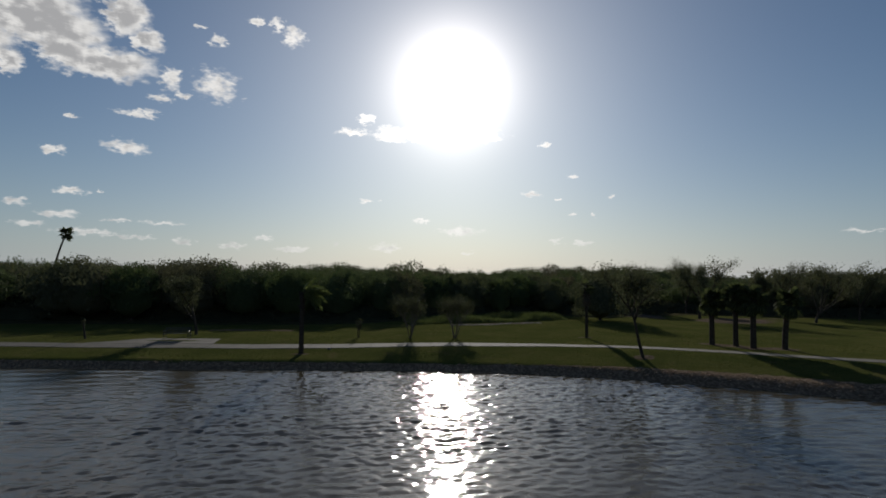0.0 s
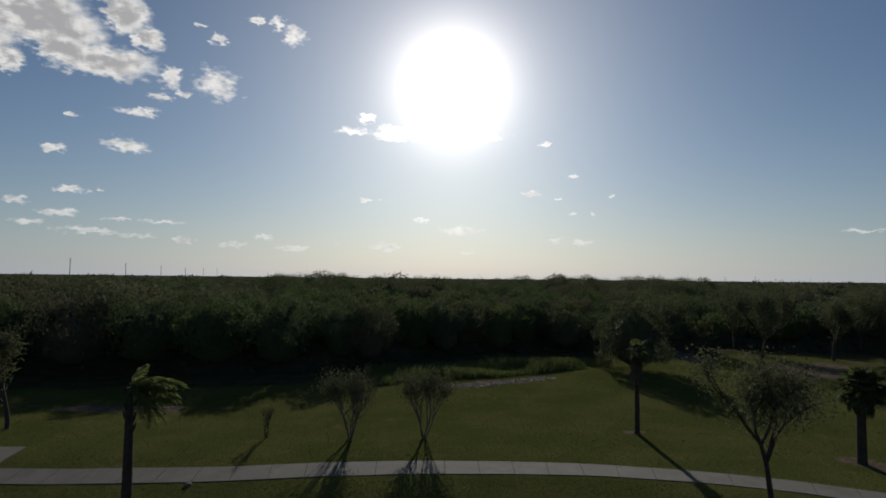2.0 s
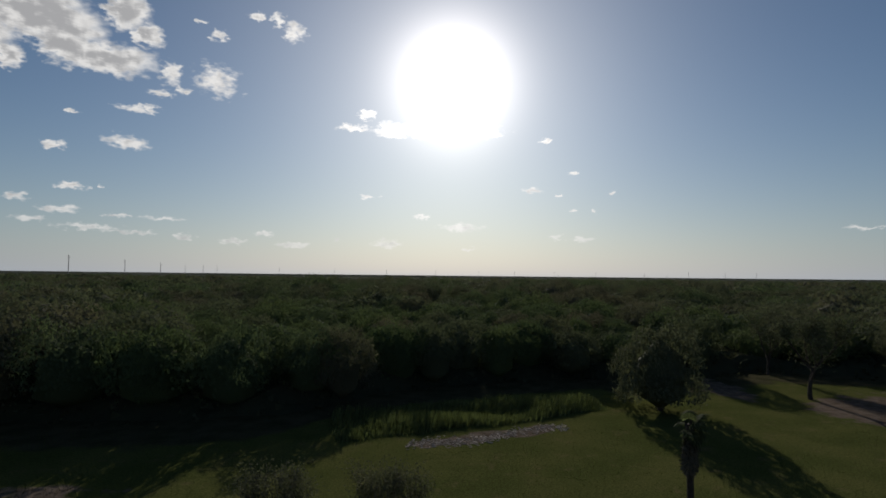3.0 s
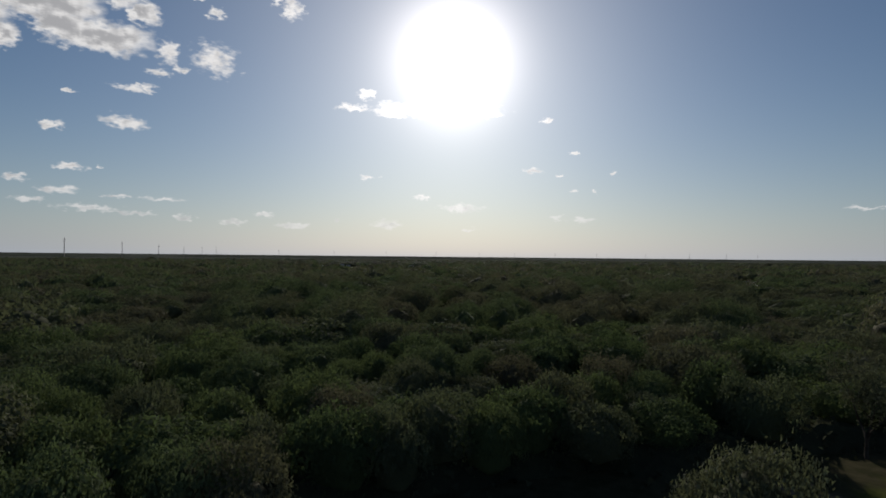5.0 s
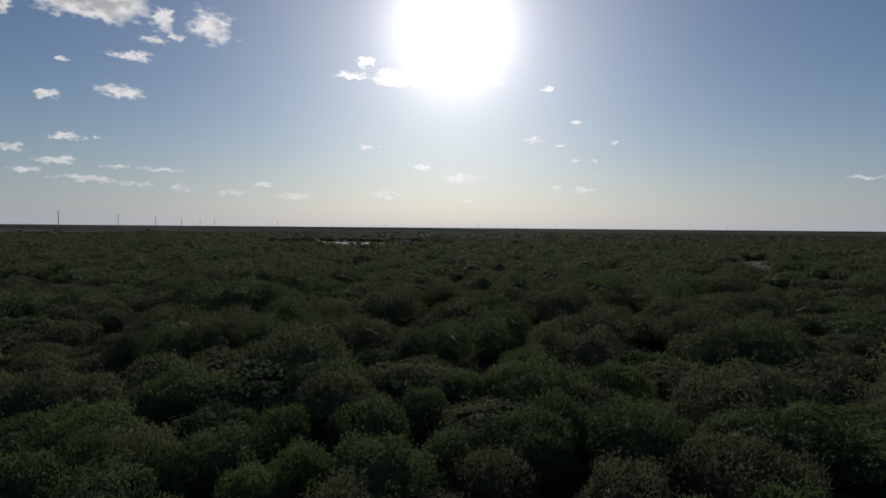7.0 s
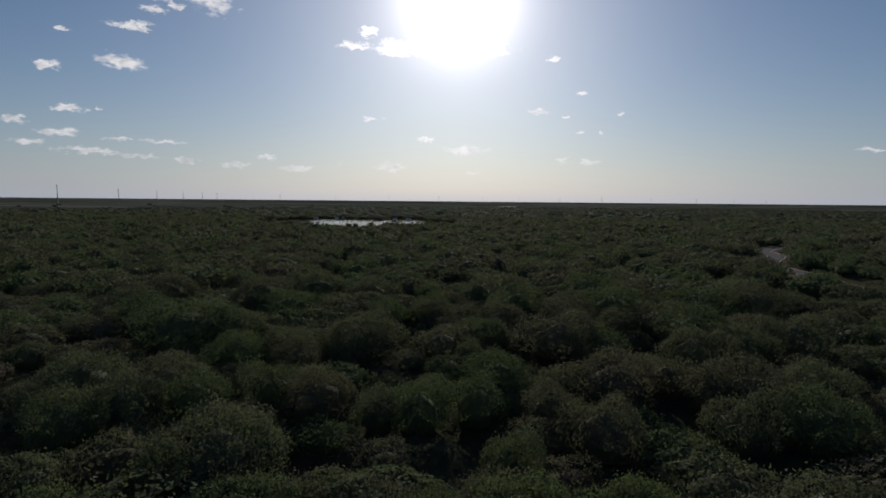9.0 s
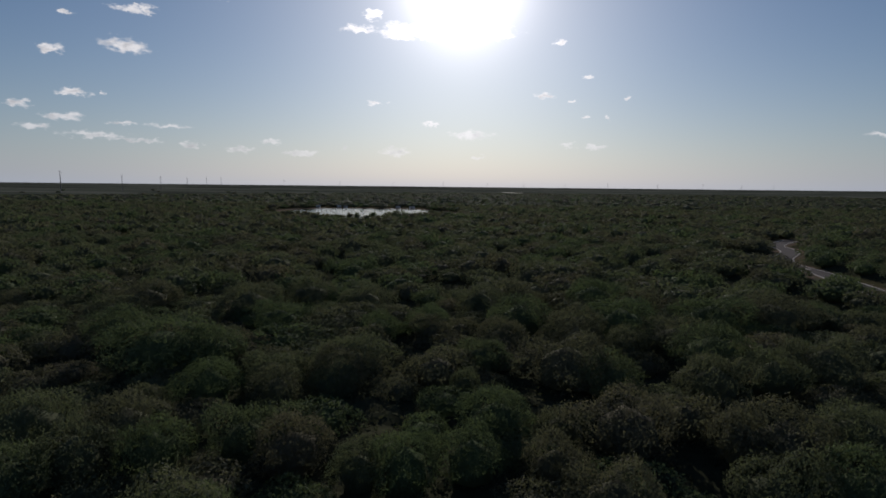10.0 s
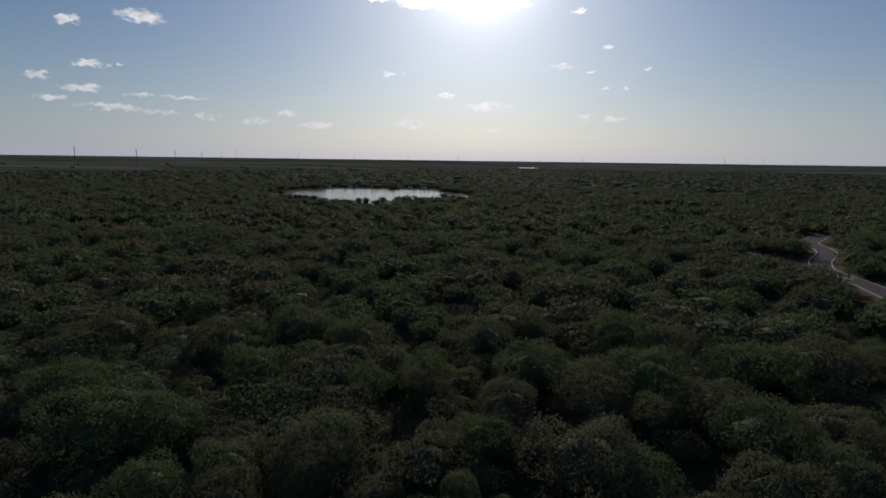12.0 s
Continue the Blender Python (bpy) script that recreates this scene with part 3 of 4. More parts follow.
def leaf_triangles(r, centre, normal, size, long=1.4, along=None):
    """One slim triangle a leaf spray, roughly facing along normal; where along is given, its tip points that way."""
    n = len(centre)
    a = np.cross(normal, r.normal(size=(n, 3))) if along is None else along
    a /= np.linalg.norm(a, axis=1)[:, None] + 1e-9
    b = np.cross(normal, a)
    size = size[:, None]
    v = np.stack([centre - b * size * 0.5, centre + a * size * long * 0.5, centre + b * size * 0.5 - a * size * 0.35], 1)
    return v.reshape(-1, 3), np.arange(3 * n).reshape(-1, 3)


def bumpy(p, seed, size):
    """Smooth noise over points in space, about -1..1."""
    r = np.random.RandomState(seed)
    out = np.zeros(len(p))
    for _ in range(7):
        k = r.normal(size=3)
        k *= r.uniform(0.7, 1.6) / size / np.linalg.norm(k)
        out += np.sin(p @ k * 6.283 + r.rand() * 6.28)
    return out / 3.2


def brush_crown(seed, leaves, leaf, lobes, skirt=0, core=0.86):
    """A domed, knobbly crown about 1 in radius and 1 tall on z = 0: small leaf sprays over a leafy core, as arrays."""
    r = np.random.RandomState(seed)
    tilt = r.uniform(-0.12, 0.12, 2)
    base = 0.05 if skirt else 0.16
    centre, radius = [(0.0, 0.0, 0.40)], [0.66]
    for k in range(lobes):
        a, e = 2.4 * k + r.uniform(-0.5, 0.5), math.asin(min(1.0, base + (0.98 - base) * (k + 0.5) / lobes))
        d = r.uniform(0.42, 0.72)
        centre.append((d * math.cos(e) * math.cos(a) * 1.05, d * math.cos(e) * math.sin(a) * 1.05, 0.38 + 0.62 * d * math.sin(e) + r.uniform(-0.05, 0.05)))
        radius.append(r.uniform(0.20, 0.40))
    for k in range(skirt):
        a = 6.28 * k / skirt + r.uniform(-0.3, 0.3)
        centre.append((0.62 * math.cos(a), 0.62 * math.sin(a), r.uniform(0.14, 0.26)))
        radius.append(r.uniform(0.26, 0.34))
    centre, radius = np.array(centre), np.array(radius)
    centre[:, 2] += centre[:, :2] @ tilt
    squash = np.array([1.0, 1.0, 0.72])
    pick = r.choice(len(centre), leaves * 2, p=radius ** 2 / (radius ** 2).sum())
    way = r.normal(size=(leaves * 2, 3))
    way[:, 2] = np.abs(way[:, 2]) - 0.25
    way /= np.linalg.norm(way, axis=1)[:, None]
    spread = r.uniform(0.80, 1.08, leaves * 2) + 0.34 * r.rand(leaves * 2) ** 4
    where = centre[pick] + way * squash * (radius[pick] * spread)[:, None]
    inside = np.zeros(len(where), bool)
    for j, (c, q) in enumerate(zip(centre, radius)):
        inside |= (np.linalg.norm((where - c) / squash, axis=1) < q * 0.84) & (pick != j)
    ids = np.nonzero(~inside)[0][:leaves]
    where, way, leaves = where[ids], way[ids], len(ids)
    where[:, 2] = np.maximum(where[:, 2], 0.05 + 0.08 * r.rand(leaves))
    normal = way + r.normal(size=way.shape) * 0.27
    normal /= np.linalg.norm(normal, axis=1)[:, None]
    cut = int(leaves * 0.78)
    v, f = leaf_triangles(r, where[:cut], normal[:cut], leaf * r.uniform(0.55, 1.45, cut), 1.5)
    tuft = way[cut:] + r.normal(size=way[cut:].shape) * 0.35 + (0, 0, 0.35)
    tuft /= np.linalg.norm(tuft, axis=1)[:, None]
    face = np.cross(tuft, r.normal(size=tuft.shape))
    face /= np.linalg.norm(face, axis=1)[:, None]
    v2, f2 = leaf_triangles(r, where[cut:], face, leaf * r.uniform(0.4, 0.85, leaves - cut), 3.0, tuft)
    v, f = np.concatenate([v, v2]), np.concatenate([f, f2 + len(v)])
    iv, jf = ball(1)
    w = centre[0] + iv * squash * radius[0] * core * (1 + 0.12 * bumpy(iv, seed, 0.9))[:, None]
    w[:, 2] = np.maximum(w[:, 2], 0.03)
    f, v = np.concatenate([f, jf + len(v)]), np.concatenate([v, w])
    # lopsided outline, so that no two crowns are the same dome
    v = v * np.clip(1 + 0.07 * bumpy(v, seed + 7, 1.3), 0.84, 1.16)[:, None]
    used = np.unique(f)
    index = np.zeros(len(v), int)
    index[used] = np.arange(len(used))
    return v[used], index[f]


def limb_tree(seed, tall, girth, fork, spread, stems=1, levels=3, leaves=2600, leaf=0.16, low=0.38, flat=0.8, lean=(0, 0), fill=0.75):
    """Trunk with forking limbs, and leaf sprays round the twigs: two shapes."""
    r = np.random.RandomState(seed)
    wood, tips = Shape(), []

    def grow(start, way, length, rad, level):
        n = 5
        pts, p, d = [start], np.array(start, float), np.array(way, float)
        for _ in range(n):
            d = d + r.normal(size=3) * 0.10 + np.array([0, 0, 0.05])
            d /= np.linalg.norm(d)
            p = p + d * length / n
            pts.append(p.copy())
        wood.tube(pts, np.linspace(rad, rad * 0.55, n + 1), 9 if level == 0 else (6 if level == 1 else 4))
        if level >= 1:
            tips.extend(pts[2:] if level < levels else pts[1:])
        if level < levels:
            for _ in range(r.randint(3, 5) if level else r.randint(4, 6)):
                a, q = r.rand() * 6.28, r.uniform(0.45, 0.95) if level else r.uniform(0.5, 1.0)
                side = np.array([math.cos(a), math.sin(a), 0])
                nd = d * math.cos(q) + side * math.sin(q) * spread + np.array([0, 0, 0.25])
                nd /= np.linalg.norm(nd)
                at = pts[-1] if r.rand() < 0.5 else pts[r.randint(3, n)]
                grow(at, nd, length * r.uniform(0.55, 0.75) if level else (tall - fork) * r.uniform(0.40, 0.52), rad * 0.5, level + 1)

    for k in range(stems):
        a = 6.28 * k / max(stems, 1) + r.rand()
        out = 0.0 if stems == 1 else 0.34
        way = np.array([math.cos(a) * out + lean[0], math.sin(a) * out + lean[1], 1.0])
        grow((math.cos(a) * girth * (stems > 1), math.sin(a) * girth * (stems > 1), -0.1), way / np.linalg.norm(way), fork, girth, 0)
    # keep to the height wanted
    v = np.concatenate(wood.v)
    tips = np.array(tips)
    k = tall * 0.97 / tips[:, 2].max()
    wood.v = [np.column_stack([w[:, 0] * k ** 0.5, w[:, 1] * k ** 0.5, w[:, 2] * k]) for w in wood.v]
    tips = np.column_stack([tips[:, 0] * k ** 0.5, tips[:, 1] * k ** 0.5, tips[:, 2] * k])
    tips = tips[tips[:, 2] > low * tall]
    base = tips[r.randint(0, len(tips), leaves)]
    off = r.normal(size=(leaves, 3))
    off *= (tall * 0.055 * fill * r.rand(leaves)[:, None] ** 0.5) * 1.6 / (np.linalg.norm(off, axis=1)[:, None] ** 0.5)
    where = base + off * np.array([1, 1, flat])
    normal = r.normal(size=(leaves, 3)) + np.array([0, 0, 0.6])
    normal /= np.linalg.norm(normal, axis=1)[:, None]
    crown = leaf_triangles(r, where, normal, leaf * r.uniform(0.6, 1.4, leaves), 1.7)
    return wood, crown


def park_tree(name, label, category, place, wood, crown, bark, leaf_mat, turn=0.0, group=""):
    z = ground_at(*place)
    t = thing(name, label, category, pose(place[0], place[1], z, 0, 0, turn), group)
    part("trunk", wood.mesh("trunk", bark, True), t)
    part("crown", mesh_from("crown", *crown, leaf_mat), t)
    return t


# ---------------------------------------------------------------- palms
def feather_frond(length, droop, seed, leaflets=34):
    """A pinnate frond along +x: a curved midrib with drooping leaflets on both sides."""
    r = np.random.RandomState(seed)
    t = np.linspace(0, 1, 9)
    line = np.stack([length * t * (1 - 0.12 * droop * t), 0 * t, length * (0.18 * t - droop * 0.62 * t ** 2.2)], -1)
    s = Shape()
    s.tube(line, np.linspace(0.022, 0.005, 9), 4)
    for side in (1, -1):
        for u in np.linspace(0.16, 1.0, leaflets):
            p = np.array([np.interp(u, t, line[:, k]) for k in range(3)])
            size = length * 0.26 * math.sin(math.pi * (0.12 + 0.8 * u)) * r.uniform(0.8, 1.15)
            way = np.array([0.55 + 0.3 * u, side * 0.8, -0.35 - 0.5 * r.rand()])
            way /= np.linalg.norm(way)
            tip = p + way * size + np.array([0, 0, -0.10 * size])
            mid = p + way * size * 0.55
            w = np.array([0.018, 0, 0.012]) * length / 2 * 1.4
            s.add([p - w * 0.5, mid - w, tip, mid + w], [(0, 1, 2, 3)])
    return s.mesh("frond", LEAF_PALM)


def fan_frond(length, droop, seed, mat, segments=22):
    """A fan frond along +x: a stalk and a pleated, split, half-round blade."""
    r = np.random.RandomState(seed)
    s = Shape()
    stalk = length * 0.45
    t = np.linspace(0, 1, 6)
    line = np.stack([stalk * t, 0 * t, stalk * (0.1 * t - 0.28 * droop * t ** 2)], -1)
    s.tube(line, np.linspace(0.026, 0.012, 6), 4)
    hub = line[-1]
    for a in np.linspace(-2.0, 2.0, segments):
        size = length * (0.58 - 0.05 * abs(a)) * r.uniform(0.9, 1.08)
        way = np.array([math.cos(a), math.sin(a), 0.05 - 0.35 * droop * (0.4 + 0.6 * math.cos(a))])
        across = np.array([-math.sin(a), math.cos(a), 0.0]) * size * 0.10
        mid = hub + way * size * 0.6 + np.array([0, 0, 0.02 * ((int(a * 9) % 2) * 2 - 1)])
        tip = hub + way * size + np.array([0, 0, -0.30 * size * (0.3 + droop)])
        s.add([hub, mid - across, tip, mid + across], [(0, 1, 2, 3)])
    return s.mesh("frond", mat)


def palm(name, label, place, trunk, girth, fronds, meshes, wind=0.0, lift=(75, -35), boots=0, skirt=0, bend=(0.0, 0.0), turn=0.0, group="", swell=1.15):
    """A palm: ringed trunk, old leaf boots, dead skirt and a crown of single fronds, blown towards +x by wind."""
    r = random.Random(name + str(place))
    z = ground_at(*place)
    p = thing(name, label, "palm", pose(place[0], place[1], z, 0, 0, turn), group)
    n = 26
    t = np.linspace(0, 1, n)
    line = np.stack([bend[0] * t ** 2, bend[1] * t ** 2, -0.15 + (trunk + 0.15) * t], -1)
    rad = girth * (swell - (swell - 0.9) * t) * (1 + 0.035 * (np.arange(n) % 2))
    rad[0] *= 1.2
    s = Shape()
    s.tube(line, rad, 12)
    stem = part("trunk", s.mesh("trunk", BARK_PALM, True), p)
    top = Vector(line[-1])
    if boots:
        s = Shape()
        for k in range(boots):
            a, h = k * 2.4, trunk * (0.62 + 0.38 * k / boots)
            c = np.array([np.interp(h, line[:, 2], line[:, i]) for i in range(3)])
            out = np.array([math.cos(a), math.sin(a), 0.0])
            s.tube([c + out * girth * 0.8, c + out * girth * 1.25 + (0, 0, 0.12), c + out * girth * 1.55 + (0, 0, 0.3)], [0.06, 0.05, 0.03], 5)
        part("leaf_boots", s.mesh("leaf_boots", BARK_PALM), stem, "stubs of old cut leaf bases")
    for k in range(skirt):
        a = k * 137.5 + r.uniform(-20, 20)
        part("dead_frond", meshes[-1], p, m=Matrix.Translation(top - Vector((0, 0, r.uniform(0.0, 0.045) * skirt))) @ pose(0, 0, 0, 0, 0, a) @ pose(0, 0, 0, 0, r.uniform(62, 84), 0)
             @ Matrix.Scale(r.uniform(0.5, 0.75), 4))
    for k in range(fronds):
        a = (k * 137.5) % 360 - 180
        a *= 1 - wind * 0.80
        e = lift[0] + (lift[1] - lift[0]) * ((k + 0.5) / fronds) + r.uniform(-8, 8)
        e *= 1 - 0.35 * wind
        m = Matrix.Translation(top + Vector((0, 0, -0.25 * k / fronds))) @ pose(0, 0, 0, 0, 0, a) @ pose(0, 0, 0, 0, -e, 0) @ pose(0, 0, 0, r.uniform(-25, 25), 0, 0)
        part("frond", meshes[k % (len(meshes) - 1)], p, m=m @ Matrix.Scale(r.uniform(0.85, 1.1), 4))
    return p


def build_palms():
    dead = fan_frond(1.1, 0.3, 90, LEAF_DRY, 14)
    feather = [feather_frond(1.95, d, 20 + i) for i, d in enumerate((0.55, 0.9, 1.2))] + [dead]
    palm("feather_palm", "short palm with feathery green fronds blown sideways by wind", (-10.0, 40.75), 4.3, 0.15, 17, feather, wind=0.92, lift=(62, -14),
         boots=14, swell=1.25)
    fan = [fan_frond(1.15, d, 30 + i, LEAF_FAN) for i, d in enumerate((0.4, 0.8, 1.2))] + [dead]
    row = "stout palms in the row beside the path"
    for k, (x, y, h, g, lean) in enumerate(((21.1, 45.2, 3.5, 0.19, 0.0), (22.5, 44.3, 3.9, 0.18, 0.05), (23.1, 42.9, 3.7, 0.2, -0.05), (25.2, 42.5, 3.5, 0.19, -0.4))):
        palm("fan_palm", "stout palm with rough booted trunk and dense dark fan crown", (x, y), h, g, 40, fan, wind=0.15, lift=(88, -62), boots=26,
             bend=(lean, 0.0), turn=40 * k, group=row, swell=1.1)
    thin = [fan_frond(0.78, d, 40 + i, LEAF_FAN, 18) for i, d in enumerate((0.6, 1.0))] + [dead]
    palm("fan_palm", "slender young palm with a shaggy skirt of dry fronds", (12.5, 50.1), 4.6, 0.12, 14, thin, wind=0.4, lift=(80, -70), boots=16, skirt=34, swell=1.2)
    tall = [fan_frond(1.45, d, 50 + i, LEAF_FAN, 18) for i, d in enumerate((0.5, 1.0))] + [dead]
    palm("tall_palm", "very tall thin leaning palm with a small tuft of fronds", (-71.4, 104.0), 13.0, 0.15, 26, tall, wind=0.35, lift=(80, -60), skirt=10,
         bend=(2.6, 0.0), swell=1.5)


# ---------------------------------------------------------------- park trees
def build_park_trees():
    wood, crown = limb_tree(9, 6.2, 0.11, 3.1, 1.0, leaves=7500, leaf=0.072, low=0.46, lean=(0.02, 0), fill=1.05)
    park_tree("oak_tree", "young oak with a forked trunk and thin airy crown", "tree", (13.4, 38.6), wood, crown, BARK, LEAF_OAK, 60)
    wood, crown = limb_tree(11, 5.4, 0.13, 2.1, 0.75, leaves=5200, leaf=0.10, low=0.38, fill=1.25)
    park_tree("oak_tree", "young oak with a narrow trunk beside the bench", "tree", (-21.2, 49.5), wood, crown, BARK, LEAF_OAK, 190)
    wood, crown = limb_tree(17, 8.3, 0.2, 2.3, 1.15, leaves=10500, leaf=0.11, low=0.32, fill=1.05)
    park_tree("mesquite_tree", "spreading mesquite with a short trunk on bare soil", "tree", (34.6, 77.5), wood, crown, BARK, LEAF_OAK, 0)
    for k, (x, y, h, turn) in enumerate(((46, 71, 7.4, 50), (55, 76, 8.0, 130), (43.5, 80, 6.6, 220), (61, 66, 7.8, 300), (38, 90, 7.6, 20), (52, 88, 8.0, 80), (70, 78, 8.2, 10))):
        wood, crown = limb_tree(60 + k, h, 0.17, 1.9, 1.05, leaves=6200, leaf=0.115, low=0.34, fill=1.0)
        park_tree("mesquite_tree", "spreading mesquite with a dark forked trunk on bare ground", "tree", (x, y), wood, crown, BARK, LEAF_OAK, turn, "mesquites on the open ground")
    group = "pair of crape myrtles beside the path"
    for k, (x, y, h) in enumerate(((-2.75, 48.2, 3.9), (1.0, 48.5, 3.7))):
        wood, crown = limb_tree(31 + k, h, 0.04, 1.5, 0.66, stems=6, levels=3, leaves=5200, leaf=0.065, low=0.50, fill=1.25)
        park_tree("crape_myrtle", "vase-shaped crape myrtle with many bare lower stems", "small tree", (x, y), wood, crown, BARK_PALE, LEAF_MYRTLE, 40 * k, group)
    wood, crown = limb_tree(44, 1.7, 0.02, 0.7, 0.6, stems=4, levels=2, leaves=120, leaf=0.07, low=0.5)
    park_tree("sapling", "small nearly leafless sapling in the lawn", "sapling", (-7.1, 48.5), wood, crown, BARK, LEAF_MYRTLE)
    wood, crown = limb_tree(45, 1.5, 0.09, 0.95, 0.5, levels=1, leaves=70, leaf=0.08, low=0.6)
    park_tree("sapling", "young dark-stemmed tree at the edge of the lawn", "sapling", (-28.4, 45.8), wood, crown, BARK, LEAF_OAK)


# ---------------------------------------------------------------- brush woods
# crowns that stand out of the canopy: x, y, radius
EDGE_CROWNS = [(-18.5, 70.5, 4.3), (-24, 69.5, 4.4), (-30, 68.5, 4.6), (-36, 66.5, 4.6), (-13, 71, 3.6), (-5, 91.1, 3.6), (-1.6, 87.2, 2.1), (-13.2, 97.9, 4.3),
               (15.8, 110.8, 4.3), (14.1, 92.2, 3.1), (18.6, 95.1, 2.5), (23.9, 97.4, 2.7), (29, 96.4, 3.7), (30.7, 92.1, 3.5), (8.5, 85.2, 2.4), (2.8, 98.2, 3.5),
               (-8, 74.7, 3.3), (-5.3, 74.7, 1.7), (-21.4, 86, 2.6), (-16.7, 86.9, 3.1), (-10.8, 87.4, 3), (-25.8, 95.6, 3.8), (-25, 87.7, 3.4), (-28.9, 104.4, 5.2),
               (-17.2, 78.6, 3.5), (2.1, 82.2, 2), (4.5, 86.5, 3.6), (11.5, 88.5, 3.6), (-1.5, 82, 3.4)]
FRONT_CROWNS = [(-1.7, 119.4, 4.7), (-17.7, 121.6, 5.6), (-33.6, 121.9, 4.7), (-13.3, 131.2, 3.8), (-8.2, 138.8, 5), (6.7, 119.5, 2.7), (11.4, 126.2, 3.4), (15.3, 127.7, 2.8),
                (27.3, 127.3, 4.3), (19.7, 115.4, 4.1), (25, 111.2, 5.1), (37.5, 121.1, 5.6), (34.6, 110.4, 4.4), (40.3, 112.2, 4.4), (29.2, 103.6, 4.6), (-5.6, 111.9, 3.3),
                (-27.4, 121.5, 4.4), (-20.6, 109.7, 4.8), (-14.3, 104.8, 3.1), (-7.9, 106.5, 3.6), (-11, 103.9, 3), (4.4, 103.7, 3.7), (-1.5, 105, 2.4), (12.1, 104.4, 2.3),
                (-17.6, 105.5, 3), (20.3, 100.5, 3.1), (16.4, 108.1, 3), (-4.1, 101.5, 2.7), (30.7, 100.6, 3.9), (-19.1, 101.8, 3.7), (9.3, 108.7, 2.5)]
MIDDLE_CROWNS = [(-25.2, 157.1, 5.7), (-36.2, 155.5, 6.4), (-10.4, 155.8, 4.8), (-3.9, 152.2, 5.2), (-9.3, 134.7, 6.8), (34.9, 158.6, 7.5), (47, 156.7, 5.1), (51.1, 154.1, 6.8),
                 (62.2, 158.7, 5.7), (19.3, 161.1, 5.7), (15.9, 150.8, 4.3), (24.9, 150.3, 4.3), (37, 177.6, 6.1), (74.4, 182.8, 7.3), (45.2, 144.4, 5.1), (53.5, 144, 6.2),
                 (8.9, 149, 4.2), (3.9, 149.1, 3.5), (-19, 151.6, 4.8), (29, 142, 5.2), (18.3, 135.7, 3.4), (-29.6, 143.5, 5.5), (-26.3, 149.4, 4.9), (-3.1, 178.2, 6.5)]
BACK_CROWNS = [(-10.9, 170.3, 4.7), (-21.3, 171.3, 5.4), (-3.9, 172.9, 3.9), (15.8, 174.5, 2.7), (52.6, 175, 6), (-13.8, 177.2, 5.5), (64, 179.7, 5.7), (31.9, 180.3, 8.4),
               (-3.8, 183.1, 7), (-28, 185.8, 7.4), (-35.8, 186.6, 11.6), (19.2, 187.2, 5.3), (71.9, 188.4, 4.2), (58.6, 188.5, 8), (45.8, 196.8, 5.1), (23, 197.4, 6.4),
               (37.5, 198.7, 5.6), (56.2, 199.3, 7)]
REAR_CROWNS = [(-51.1, 199.6, 7.3), (-0.7, 204.6, 4.7), (10, 204.7, 4.7), (38.1, 205.7, 7.6), (48.8, 209.9, 8.7), (-22.8, 210.9, 7.1), (8.6, 211.2, 5.5), (28.1, 211.9, 7.9),
               (71.5, 218, 9.9), (84.8, 219.4, 9.8), (-34.3, 224.2, 8.1), (-60.9, 229, 9.1), (-7.4, 229, 7.2), (20.5, 230.7, 6.5), (59.1, 231.3, 6.9), (-22.4, 235.9, 7.7),
               (49.6, 236.6, 8.4), (31.1, 239, 6.2)]


def crown_height(radius):
    return np.clip(4.5 + 0.56 * np.asarray(radius), 5.4, 9.4)


def wedge(x, y):
    """Above 0 in the stretch of woods that lies along the line of flight."""
    return 0.8 * (y - 48) + 10 - np.abs(x - 9)


def tree_spots(seed, y0, y1, gap, reach=0.80, margin=14.0):
    """Jittered tree positions between two depths, clear of lawn, lake, road and glades."""
    r = np.random.RandomState(seed)
    gy = np.arange(y0, y1, gap)
    rows = []
    for k, y in enumerate(gy):
        w = reach * y + margin
        x = np.arange(-w, w, gap) + (k % 2) * gap / 2
        rows.append(np.stack([x, np.full_like(x, y)], -1))
    p = np.concatenate(rows) + r.uniform(-0.42, 0.42, (sum(map(len, rows)), 2)) * gap
    x, y = p.T
    keep = (y > woods_edge(x) + 1.5) & (lake_side(x, y) > 1.04) & (line_gap(x, y, ROAD) > 7.5) & (line_gap(x, y, TRACK) > 3.2) & (clearing(x, y) > 1.0)
    keep &= ~((lake_side(x, y) < 1.32) & (y > 705) & (x < -20) & (r.rand(len(x)) < 0.9))
    keep &= ~((lake_side(x, y) < 1.16) & (y < 720))
    keep &= ~((line_gap(x + 7, y + 12, ROAD) < 6) & (y > 300))
    keep &= lumps(x, y, 21, 14.0) + 0.6 * r.rand(len(x)) > -0.95
    keep &= ~((open_country(x, y) > 30) & (r.rand(len(x)) < 0.995))
    for cx, cy, cr in ((34.6, 77.5, 5), (19.8, 72.6, 6), (43.5, 80, 4), (38, 92, 4), (52, 88, 5), (55, 76, 5)):
        keep &= np.hypot(x - cx, y - cy) > cr
    for cx, cy, cr in (*EDGE_CROWNS, *FRONT_CROWNS, *MIDDLE_CROWNS, *BACK_CROWNS, *REAR_CROWNS):
        keep &= np.hypot(x - cx, y - cy) > 0.62 * cr + 2.0
    return p[keep]


